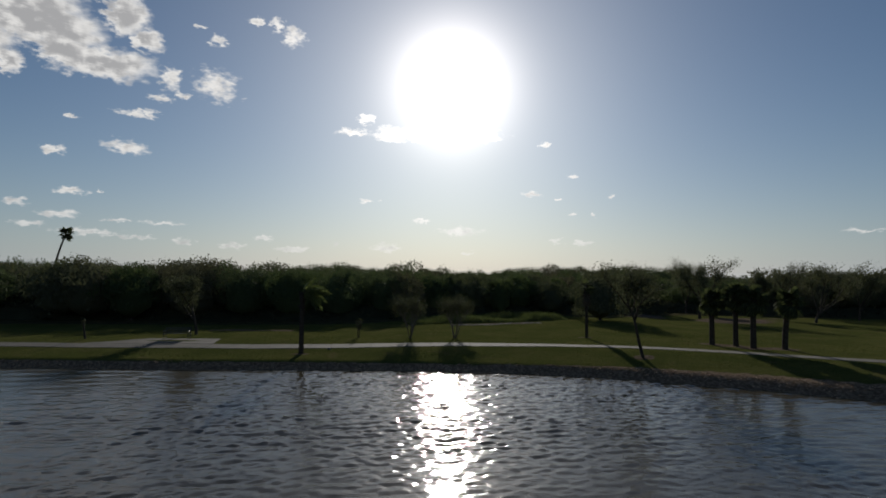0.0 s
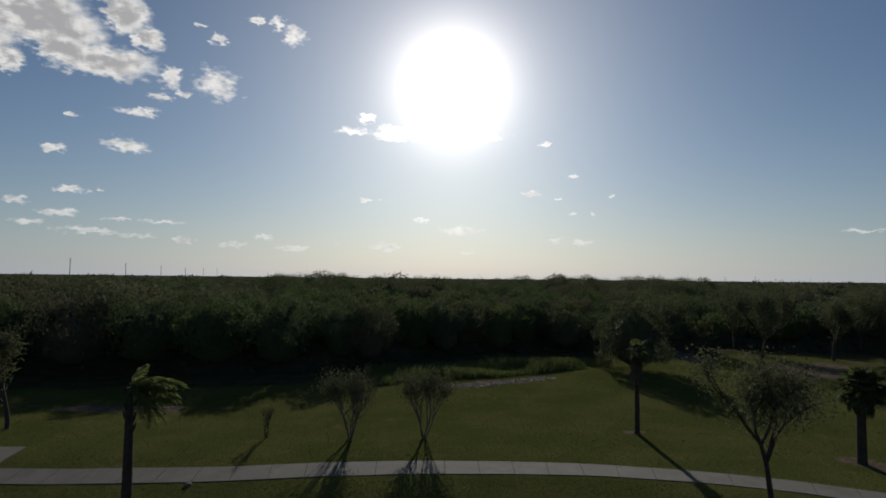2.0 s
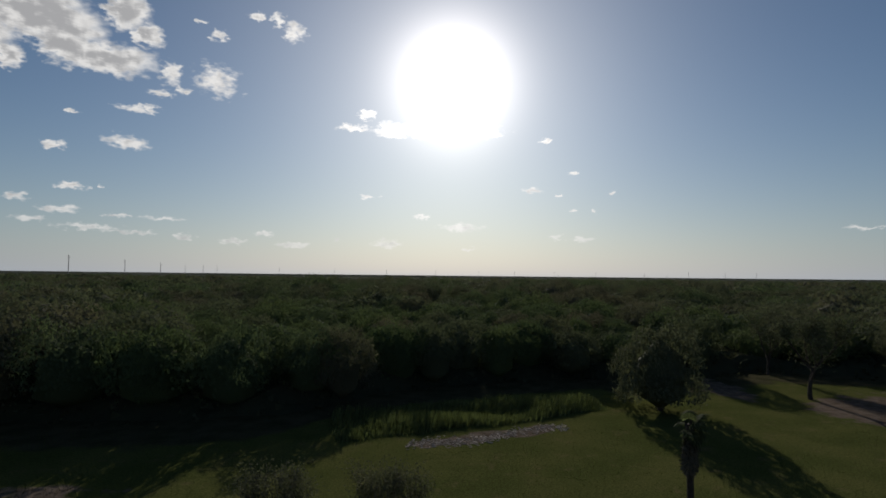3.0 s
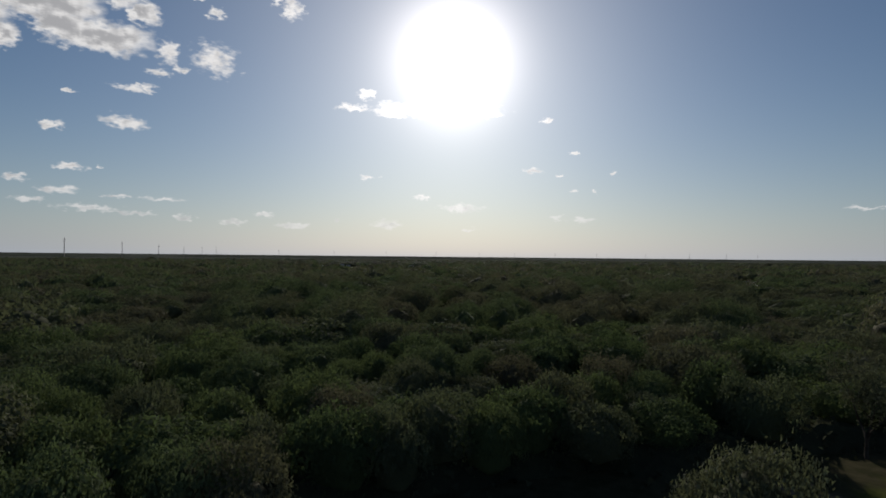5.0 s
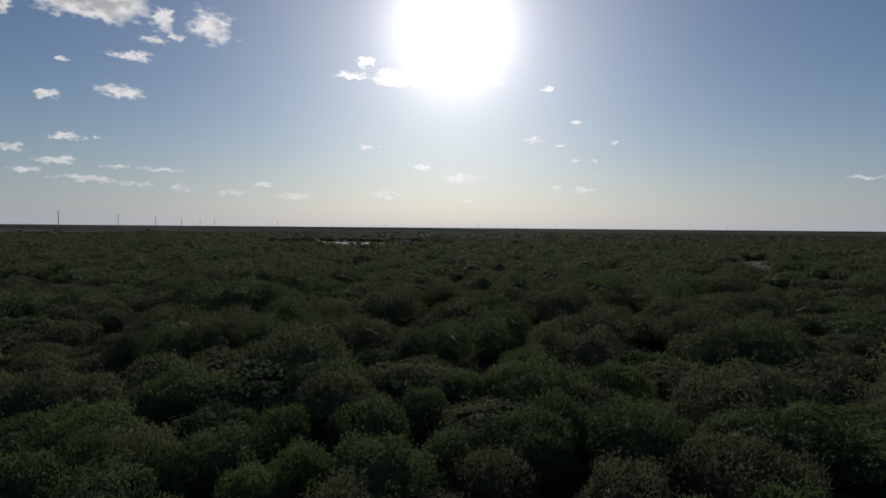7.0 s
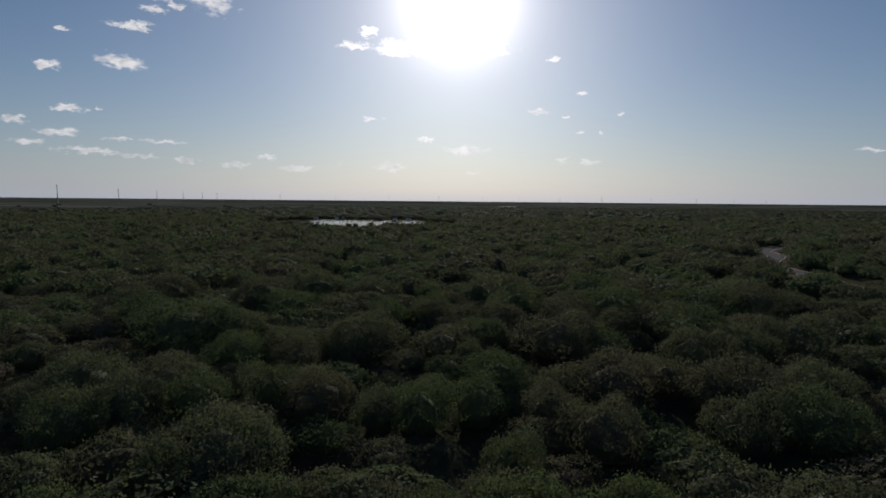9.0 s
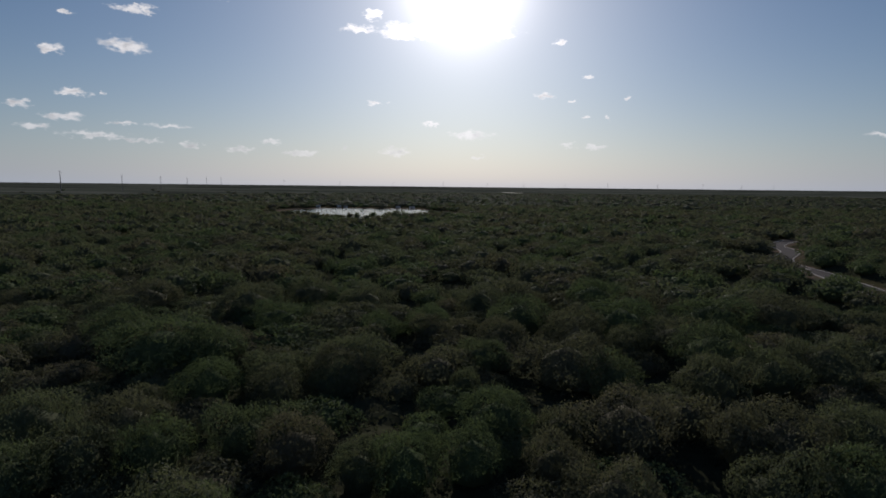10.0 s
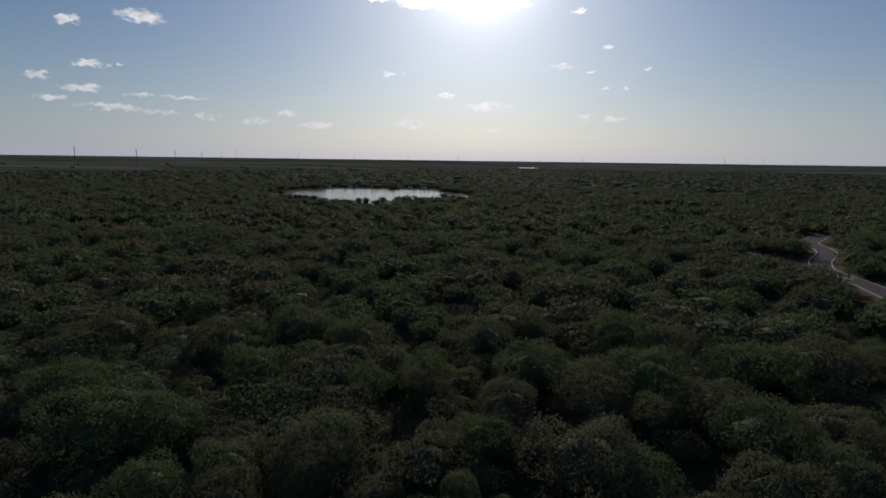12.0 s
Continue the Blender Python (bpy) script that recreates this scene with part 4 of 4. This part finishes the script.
def tree_sizes(r, p):
    """Heights and crown radii: mostly low brush, some taller trees standing out of it."""
    big = 0.5 + 0.5 * lumps(p[:, 0], p[:, 1], 33, 11.0)
    edge = smooth01((104 - p[:, 1]) / 20)
    tall = 4.4 + 1.4 * np.clip(big, 0, 1) + r.uniform(-0.6, 0.7, len(p)) + edge * (0.8 + 0.9 * smooth01((np.abs(p[:, 0]) - 18) / 30) + 1.1 * smooth01((p[:, 0] - 22) / 14))
    wide = tall * (0.76 + 0.58 * r.rand(len(p)) ** 1.2 - 0.12 * edge)
    tall = tall * (0.88 + 0.24 * np.clip(wide / tall - 0.6, 0, 0.6) / 0.6) + 0.5 * edge
    tall = np.where(p[:, 1] > 104, tall * 1.07, tall)
    proud = (r.rand(len(p)) < 0.18) & (p[:, 1] > 104)
    tall = np.where(proud, np.minimum(tall * r.uniform(1.15, 1.4, len(p)), 8.8), tall)
    return tall, wide


def woods_stuff(name, label, spots, kinds, seed, widen=1.0, raise_by=1.0):
    r = np.random.RandomState(seed)
    tall, wide = tree_sizes(r, spots)
    vs, fs, ts, n = [], [], [], 0
    ground = height(spots[:, 0], spots[:, 1])
    pick, turn, tint = r.randint(0, len(kinds), len(spots)), r.rand(len(spots)) * 6.283, r.rand(len(spots))
    for k, (v, f) in enumerate(kinds):
        ids = np.nonzero(pick == k)[0]
        if not len(ids):
            continue
        c, s = np.cos(turn[ids])[:, None], np.sin(turn[ids])[:, None]
        w, h = wide[ids][:, None] * widen, tall[ids][:, None] * raise_by
        x = (v[None, :, 0] * c - v[None, :, 1] * s) * w + spots[ids, 0][:, None]
        y = (v[None, :, 0] * s + v[None, :, 1] * c) * w + spots[ids, 1][:, None]
        z = v[None, :, 2] * h + ground[ids][:, None]
        vs.append(np.stack([x, y, z], -1).reshape(-1, 3))
        fs.append((f[None] + (np.arange(len(ids)) * len(v))[:, None, None] + n).reshape(-1, 3))
        ts.append(np.repeat(tint[ids], len(v)))
        n += len(ids) * len(v)
    ob = new(name, mesh_from(name, np.concatenate(vs), np.concatenate(fs), LEAF_WOODS, True, tint=np.concatenate(ts)))
    tagged(ob, label, "woods", kind="stuff")


def brush_tree(seed, leaves, leaf, lobes, mat):
    """A brush tree 1 m in crown radius and height, to be scaled: crown of leaf sprays on three leaning stems."""
    v, f = brush_crown(seed, leaves, leaf, lobes)
    t = thing("brush_tree", "dense low brush tree with fine %s foliage" % ("fresh green" if mat is LEAF_GREEN else "olive green"), "tree", group="brush trees of the woods")
    part("crown", mesh_from("crown", v, f, mat, True), t)
    r = np.random.RandomState(seed)
    s = Shape()
    for j in range(3):
        a = j * 2.1 + r.rand()
        s.tube([(0.03 * math.cos(a), 0.03 * math.sin(a), -0.03), (0.09 * math.cos(a), 0.09 * math.sin(a), 0.22), (0.28 * math.cos(a), 0.28 * math.sin(a), 0.55)],
               [0.035, 0.026, 0.012], 6)
    part("trunk", s.mesh("trunk", BARK), t)
    return t


def plant(kinds, spots, seed):
    """One tree a row of x, y, radius, height."""
    r = np.random.RandomState(seed)
    for i, (x, y, wide, tall) in enumerate(spots):
        m = pose(x, y, ground_at(x, y) - 0.05, 0, 0, r.rand() * 360) @ Matrix.Diagonal((wide, wide * r.uniform(0.86, 1.12), tall, 1))
        copy_thing(kinds[i % len(kinds)], m)
    for k in kinds:
        for ob in (*k.children_recursive, k):
            bpy.data.objects.remove(ob)


def build_woods():
    label = "dense dark green brush woods seen from above"
    spots = tree_spots(1, 62, 128, 6.4)
    r = np.random.RandomState(2)
    tall, wide = tree_sizes(r, spots)
    near = wedge(spots[:, 0], spots[:, 1]) > 0
    rows = [(x, y, w, h) for (x, y), w, h in zip(spots[near], wide[near], tall[near] * np.where(spots[near][:, 1] > 84, 0.82, 1.0))]
    rows += [(x, y, c, min(6.7, 0.92 * float(crown_height(c)))) for x, y, c in ((x, y, max(3.1, 1.12 * c)) for x, y, c in (*EDGE_CROWNS, *FRONT_CROWNS))]
    edge = [row for row in rows if row[1] < 86]
    plant([brush_tree(90 + k, 6600, 0.036, 15, LEAF_GREEN if k % 2 else LEAF_WOODS) for k in range(5)], edge, 5)
    plant([brush_tree(100 + k, 6400, 0.036, 16, LEAF_GREEN if k % 2 else LEAF_WOODS) for k in range(7)], [row for row in rows if row[1] >= 86], 2)
    rows = [(x, y, c, float(crown_height(c))) for x, y, c in ((x, y, 1.06 * c) for x, y, c in (*MIDDLE_CROWNS, *BACK_CROWNS, *REAR_CROWNS))]
    plant([brush_tree(120 + k, 7200, 0.032, 20, LEAF_WOODS) for k in range(6)], rows, 3)
    woods_stuff("brush_woods_beside", label, spots[~near], [brush_crown(150 + k, 2600, 0.046, 14) for k in range(6)], 8)
    # one broad round tree standing out from the edge
    v, f = brush_crown(140, 9000, 0.036, 14, 7)
    big = thing("round_tree", "broad round tree with grey-green leaves down to the grass", "tree", pose(19.8, 72.6, -0.1))
    part("crown", mesh_from("crown", v * (3.7, 3.5, 6.6), f, LEAF_OAK, True), big)
    s = Shape()
    s.tube([(0, 0, -0.1), (0.1, 0, 1.0), (0.2, 0.1, 3.0)], [0.25, 0.2, 0.1], 8)
    part("trunk", s.mesh("trunk", BARK, True), big)
    spots = tree_spots(11, 128, 245, 9.0)
    near = wedge(spots[:, 0], spots[:, 1] - 30) > 0
    woods_stuff("brush_woods_near", label, spots[near], [brush_crown(200 + k, 2300, 0.054, 18) for k in range(8)], 3, 1.08, 0.84)
    woods_stuff("brush_woods_flanks", label, spots[~near], [brush_crown(250 + k, 330, 0.10, 10, 0, 0.84) for k in range(6)], 9, 1.1)
    woods_stuff("brush_woods_middle", label, tree_spots(12, 245, 400, 12.4), [brush_crown(300 + k, 620, 0.080, 14, 0, 0.84) for k in range(8)], 4, 1.5, 1.12)
    woods_stuff("brush_woods_far", label, tree_spots(13, 400, 900, 13.4), [brush_crown(400 + k, 90, 0.18, 7, 0, 0.86) for k in range(8)], 5, 1.66, 1.12)
    woods_stuff("brush_woods_distant", label, tree_spots(14, 900, 2500, 18.0), [brush_crown(500 + k, 5, 0.45, 3, 0, 0.9) for k in range(6)], 6, 2.6)


def build_undergrowth():
    """Waist-high to head-high scrub added to close the ground between the trees, coloured dark for the shade there."""
    ys = span(66, (110, 1.6), (230, 2.6), (420, 4.5))
    xs = span(-330, (-140, 5.5), (-50, 2.6), (60, 1.6), (150, 2.6), (330, 5.5))
    x, y, faces = sheet(xs, ys)
    r = np.random.RandomState(77)
    x, y = x + r.uniform(-0.7, 0.7, len(x)), y + r.uniform(-0.7, 0.7, len(y))
    z = 1.2 + 0.7 * lumps(x, y, 41, 3.0) + 0.5 * r.rand(len(x))
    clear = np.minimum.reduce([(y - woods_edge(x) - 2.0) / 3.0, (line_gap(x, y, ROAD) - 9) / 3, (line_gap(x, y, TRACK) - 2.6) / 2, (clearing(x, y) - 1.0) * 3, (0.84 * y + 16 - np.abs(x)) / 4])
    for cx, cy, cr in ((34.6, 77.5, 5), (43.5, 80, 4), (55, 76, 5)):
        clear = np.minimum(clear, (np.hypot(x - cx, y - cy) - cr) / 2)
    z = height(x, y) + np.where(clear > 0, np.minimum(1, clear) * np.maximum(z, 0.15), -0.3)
    keep = (clear[faces] > -0.3).any(axis=1)
    faces = faces[keep]
    tris = np.concatenate([faces[:, [0, 1, 2]], faces[:, [0, 2, 3]]])
    used = np.unique(tris)
    index = np.zeros(len(x), int)
    index[used] = np.arange(len(used))
    v = np.stack([x, y, z], -1)[used]
    # loose sprays over the scrub
    n = 60000
    k = r.randint(0, len(tris), n)
    w = r.dirichlet((1, 1, 1), n)
    full = np.stack([x, y, z], -1)
    spot = (full[tris[k]] * w[:, :, None]).sum(axis=1)
    spot[:, 2] += r.uniform(0.0, 0.35, n)
    normal = r.normal(size=(n, 3)) + (0, 0, 0.8)
    normal /= np.linalg.norm(normal, axis=1)[:, None]
    lv, lf = leaf_triangles(r, spot, normal, r.uniform(0.25, 0.6, n) * (1 + spot[:, 1] / 400), 1.5)
    faces = np.concatenate([index[tris], lf + len(v)])
    v = np.concatenate([v, lv])
    tint = 0.5 + 0.5 * lumps(v[:, 0], v[:, 1], 51, 6.0)
    tagged(new("undergrowth", mesh_from("undergrowth", v, faces, LEAF_SHADE_SCRUB, tint=np.clip(tint, 0, 1))), "tangled undergrowth, coloured dark for the shade between the brush trees", "undergrowth", kind="stuff")


def build_tall_grass():
    r = np.random.RandomState(8)
    n = 15000
    u, d = r.rand(n), r.rand(n)
    bx, by = np.interp(u, [0, 0.3, 0.55, 1], [-3.4, 2.5, 8.0, 15.6]), np.interp(u, [0, 0.3, 0.55, 1], [63.4, 65.6, 68.4, 72.9])
    depth = 7.0 * (1 - 0.55 * u)
    x = bx - 0.25 * d * depth + r.normal(size=n) * 0.15
    y = by + d * depth + r.normal(size=n) * 0.2 + 0.5 * lumps(bx, by, 12, 1.2)
    z = height(x, y)
    tall = (0.45 + 0.5 * r.rand(n)) * (0.85 + 0.5 * lumps(x, y, 2, 1.0)) * (0.6 + 0.4 * smooth01(d * 4))
    tall = np.maximum(tall, 0.2)
    a = r.rand(n) * 6.28
    lean = 0.3 * tall
    w = 0.035
    v = np.stack([np.stack([x - w * np.cos(a), y - w * np.sin(a), z - 0.03], -1), np.stack([x + w * np.cos(a), y + w * np.sin(a), z - 0.03], -1),
                  np.stack([x + lean * (0.6 + 0.5 * np.sin(a)), y + lean * np.cos(a) * 0.6, z + tall], -1)], 1).reshape(-1, 3)
    ob = new("tall_grass", mesh_from("tall_grass", v, np.arange(3 * n).reshape(-1, 3), LEAF_REED))
    tagged(ob, "strip of unmown tall green grass before the woods", "grass", kind="stuff")


def build_lawn_blades():
    """Uneven blades that stand out of the mown lawn."""
    r = np.random.RandomState(18)
    n = 42000
    x, y = r.uniform(-34, 34, n), 35 + 32 * r.rand(n) ** 1.25
    path = line_gap(x, y, PATH)
    ok = (inland(x, y) > 0.9) & (path > 1.15) & (y < woods_edge(x) - 1) & ~((x > -27.5) & (x < -17.2) & (y > 42) & (y < 46.4))
    x, y = x[ok], y[ok]
    n = len(x)
    z = height(x, y)
    tall = r.uniform(0.035, 0.08, n) * (1 + 0.4 * lumps(x, y, 19, 2.0))
    a, w = r.rand(n) * 6.28, 0.018
    v = np.stack([np.stack([x - w * np.cos(a), y - w * np.sin(a), z - 0.01], -1), np.stack([x + w * np.cos(a), y + w * np.sin(a), z - 0.01], -1),
                  np.stack([x + 0.05 * np.sin(a), y + 0.05 * np.cos(a), z + tall], -1)], 1).reshape(-1, 3)
    tagged(new("lawn_blades", mesh_from("lawn_blades", v, np.arange(3 * n).reshape(-1, 3), LEAF_LAWN)), "short uneven blades of the mown lawn", "grass", kind="stuff")


def build_shore_stones():
    r = np.random.RandomState(14)
    n = 3600
    x = r.uniform(-36, 34, n)
    wide = np.interp(x, [-40, 2, 8, 14, 20], [1.0, 1.0, 1.3, 2.1, 2.4])
    y = np.interp(x, SHORE_X, SHORE_Y) - 0.1 + wide * r.rand(n) ** 1.2
    z = height(x, y)
    size = r.uniform(0.02, 0.052, n) * (1 + 0.8 * (r.rand(n) > 0.94))
    iv, jf = icosahedron()
    small = iv[None] * size[:, None, None] * r.uniform(0.6, 1.2, (n, len(iv), 1)) * np.array([1.2, 1.0, 0.55])
    v = (small + np.stack([x, y, z], -1)[:, None]).reshape(-1, 3)
    f = (jf[None] + (np.arange(n) * len(iv))[:, None, None]).reshape(-1, 3)
    tagged(new("shore_stones", mesh_from("shore_stones", v, f, STONE)), "loose brown stones and clods along the muddy bank", "stones", kind="stuff")


# ---------------------------------------------------------------- made things
def build_rubble():
    """Pale broken stone and dry clods on the bare strip below the tall grass."""
    r = np.random.RandomState(23)
    n = 620
    x = r.uniform(0.8, 11.5, n)
    y = 62.3 + 0.50 * (x - 1) + r.normal(0, 0.5, n) + 0.5 * lumps(x, x * 0, 6, 1.3)
    size = r.uniform(0.03, 0.11, n)
    iv, jf = icosahedron()
    v = (iv[None] * size[:, None, None] * r.uniform(0.6, 1.2, (n, len(iv), 1)) * np.array([1.4, 1.0, 0.45]) + np.stack([x, y, height(x, y)], -1)[:, None]).reshape(-1, 3)
    f = (jf[None] + (np.arange(n) * len(iv))[:, None, None]).reshape(-1, 3)
    tagged(new("rubble", mesh_from("rubble", v, f, RUBBLE)), "pale broken rubble on the bare strip by tall grass", "rubble", kind="stuff")


def build_valve_box():
    b = thing("valve_box", "small pale irrigation valve cover set in the lawn", "valve cover", pose(-8.3, 42.2, ground_at(-8.3, 42.2), 0, 0, 12))
    s = Shape()
    s.tube([(0, 0, -0.1), (0, 0, 0.05), (0, 0, 0.07)], [0.14, 0.14, 0.12], 16)
    part("rim", s.mesh("rim", CONCRETE), b)
    s = Shape()
    s.tube([(0, 0, 0.05), (0, 0, 0.085), (0, 0, 0.095)], [0.1, 0.1, 0.08], 16)
    part("lid", s.mesh("lid", CONCRETE), b)


def build_lakeside_trees():
    """Single trees on the near bank of the lake, dark against the water."""
    r = random.Random(5)
    v, f = brush_crown(610, 420, 0.13, 9, 4)
    crown = mesh_from("crown", v, f, LEAF_WOODS, True)
    s = Shape()
    s.tube([(0, 0, -0.05), (0.02, 0, 0.25), (0, 0.03, 0.5)], [0.05, 0.04, 0.02], 6)
    trunk = s.mesh("trunk", BARK)
    spots = [(-168 + 6.2 * k + r.uniform(-2.5, 2.5)) for k in range(16)] + [-66, -60.5, -47, -33, -27, -8, 0]
    for x in spots:
        y = 757.0
        while lake_side(np.array([x]), np.array([y]))[0] < 1.02:
            y -= 1.5
        t = thing("lakeside_tree", "dark rounded tree on the near bank of the lake", "tree", pose(x, y, 0.0, 0, 0, r.uniform(0, 360)), "trees along the lake bank")
        size = r.uniform(4.2, 7.2)
        m = Matrix.Diagonal((size, size, r.uniform(5.0, 8.0), 1))
        part("crown", crown, t, m=m)
        part("trunk", trunk, t, m=m)


def build_sheds():
    """Small pale sheds on the far bank of the lake and in a glade of the brush."""
    for x, y, w, d, h, turn in ((-176, 898, 6, 5, 3.6, 10), (-148, 905, 5, 4, 3.4, 35), (-139, 908, 4, 4, 2.8, -20), (-64, 906, 6, 5, 3.2, 5), (-44, 902, 7, 5, 3.0, -12),
                                (340, 860, 9, 6, 3.8, 20), (362, 868, 16, 6, 3.4, -10)):
        t = thing("shed", "small pale flat-walled shed with a low gabled roof", "shed", pose(x, y, ground_at(x, y), 0, 0, turn), "pale sheds beyond the woods")
        s = Shape()
        s.box((-w / 2, -d / 2, -0.2), (w / 2, d / 2, h * 0.72))
        part("wall", s.mesh("wall", PAINT_WHITE), t)
        s = Shape()
        a, b, e, g = w / 2 + 0.3, d / 2 + 0.3, h * 0.70, h
        s.add([(-a, -b, e), (a, -b, e), (a, b, e), (-a, b, e), (-a, 0, g), (a, 0, g), (-a, 0, e + 0.1), (a, 0, e + 0.1)],
              [(0, 1, 5, 4), (2, 3, 4, 5), (1, 0, 6, 7), (3, 2, 7, 6)])
        part("roof", s.mesh("roof", KERB), t)
        s = Shape()
        s.box((-0.6, -d / 2 - 0.05, 0.0), (0.6, -d / 2 + 0.02, 2.05))
        part("door", s.mesh("door", POLE_STEEL), t)


def build_bench():
    b = thing("park_bench", "dark metal park bench on a concrete pad", "bench", pose(-21.1, 45.75, ground_at(-21.1, 45.75) + 0.026, 0, 0, 5))
    half = 1.0
    for side in (-1, 1):
        s = Shape()
        x = side * (half - 0.06)
        s.tube([(x, -0.30, 0), (x, -0.28, 0.42), (x, -0.26, 0.62)], [0.028, 0.026, 0.026], 8)
        s.tube([(x, 0.26, 0), (x, 0.22, 0.42), (x, 0.34, 0.88)], [0.028, 0.028, 0.024], 8)
        s.tube([(x, -0.29, 0.41), (x, 0.23, 0.40)], [0.022, 0.022], 6)
        part("end_frame", s.mesh("end_frame", METAL_DARK, True), b)
        s = Shape()
        s.tube([(x, -0.33, 0.60), (x, -0.26, 0.645), (x, 0.0, 0.65), (x, 0.26, 0.63)], [0.03, 0.036, 0.034, 0.03], 8)
        part("armrest", s.mesh("armrest", METAL_DARK, True), b)
    for k in range(6):
        s = Shape()
        s.box((-half, -0.028, -0.012), (half, 0.028, 0.012))
        me = s.mesh("seat_slat", METAL_DARK)
        part("seat_slat", me, b, m=pose(0, -0.24 + 0.09 * k, 0.445 - 0.004 * k))
    for k in range(5):
        s = Shape()
        s.box((-half, -0.012, -0.026), (half, 0.012, 0.026))
        part("back_slat", s.mesh("back_slat", METAL_DARK), b, m=pose(0, 0.225 + 0.026 * k, 0.50 + 0.09 * k, -15))


def utility_pole(place, tall):
    z = ground_at(*place)
    p = thing("power_pole", "tall thin steel power pole on the far plain", "power pole", pose(place[0], place[1], z), "power poles along the horizon")
    s = Shape()
    s.tube([(0, 0, -1), (0, 0, tall * 0.5), (0, 0, tall)], [tall * 0.020, tall * 0.016, tall * 0.011], 8)
    part("shaft", s.mesh("shaft", POLE_STEEL, True), p)
    for k, h in enumerate((0.97, 0.90, 0.83)):
        s = Shape()
        side = 1 if k % 2 else -1
        s.tube([(0, 0, tall * h), (side * tall * 0.055, 0, tall * (h + 0.008))], [tall * 0.006, tall * 0.004], 6)
        arm = part("crossarm", s.mesh("crossarm", POLE_STEEL), p)
        s = Shape()
        end = np.array([side * tall * 0.052, 0, tall * (h + 0.006)])
        s.tube([end, end - (0, 0, tall * 0.016), end - (0, 0, tall * 0.03)], [tall * 0.004, tall * 0.006, tall * 0.003], 6)
        part("insulator", s.mesh("insulator", METAL_DARK), arm)


def build_poles():
    for k in range(6):
        utility_pole((-1095 - 105 * k, 1701 + 485 * k), 62 - k)
    for az, h in ((-16.5, 46), (-11.2, 42), (-6.0, 40), (-1.0, 44), (3.4, 38), (7.0, 40), (11.0, 42), (15.0, 44), (19.5, 40), (23.4, 44), (26.5, 40), (29.0, 38)):
        utility_pole((16 + 4200 * math.sin(radians(az)), 111 + 4200 * math.cos(radians(az))), h)


def build_car(place, turn):
    c = thing("car", "small white parked car half hidden among brush", "car", pose(place[0], place[1], 0.14, 0, 0, turn))
    bm = bmesh.new()
    profile = [(-2.2, 0.35), (-2.2, 0.85), (-1.7, 0.98), (-1.2, 1.42), (0.4, 1.45), (1.1, 0.98), (2.1, 0.82), (2.2, 0.35)]
    left = [bm.verts.new((x, -0.86, z)) for x, z in profile]
    right = [bm.verts.new((x, 0.86, z)) for x, z in profile]
    bm.faces.new(left)
    bm.faces.new(right[::-1])
    for k in range(len(profile)):
        j = (k + 1) % len(profile)
        bm.faces.new((left[j], left[k], right[k], right[j]))
    bmesh.ops.bevel(bm, geom=bm.edges[:], offset=0.06, segments=2, affect="EDGES")
    me = bpy.data.meshes.new("body")
    bm.to_mesh(me)
    bm.free()
    me.materials.append(CAR_WHITE)
    part("body", me, c)
    for x in (-1.35, 1.35):
        for y in (-0.84, 0.84):
            s = Shape()
            s.tube([(x, y - 0.1, 0.32), (x, y + 0.1, 0.32)], [0.32, 0.32], 14)
            wheel = part("wheel", s.mesh("wheel", RUBBER), c)
            s = Shape()
            out = 0.11 if y > 0 else -0.11
            s.tube([(x, y + out * 0.8, 0.32), (x, y + out, 0.32)], [0.2, 0.17], 12)
            part("rim", s.mesh("rim", POLE_STEEL), wheel, "grey metal rim")
    for x0, x1, tag in ((-1.65, -1.28, "rear_window"), (0.5, 1.02, "windscreen")):
        s = Shape()
        z0, z1 = (1.04, 1.38)
        xa, xb = (x0, x1) if tag == "rear_window" else (x1, x0)
        s.add([(xa, -0.7, z0 + 0.02), (xa, 0.7, z0 + 0.02), (xb, 0.66, z1 + 0.06), (xb, -0.66, z1 + 0.06),
               (xa, -0.7, z0 - 0.04), (xa, 0.7, z0 - 0.04), (xb, 0.66, z1), (xb, -0.66, z1)],
              [(0, 1, 2, 3), (7, 6, 5, 4), (0, 4, 5, 1), (1, 5, 6, 2), (2, 6, 7, 3), (3, 7, 4, 0)])
        part(tag, s.mesh(tag, CAR_DARK), c)


build_road()
build_palms()
build_park_trees()
build_woods()
build_undergrowth()
build_tall_grass()
build_lawn_blades()
build_shore_stones()
build_lakeside_trees()
build_sheds()
build_rubble()
build_valve_box()
build_bench()
build_poles()
build_car((147.5, 372.0), 70)
build_path()
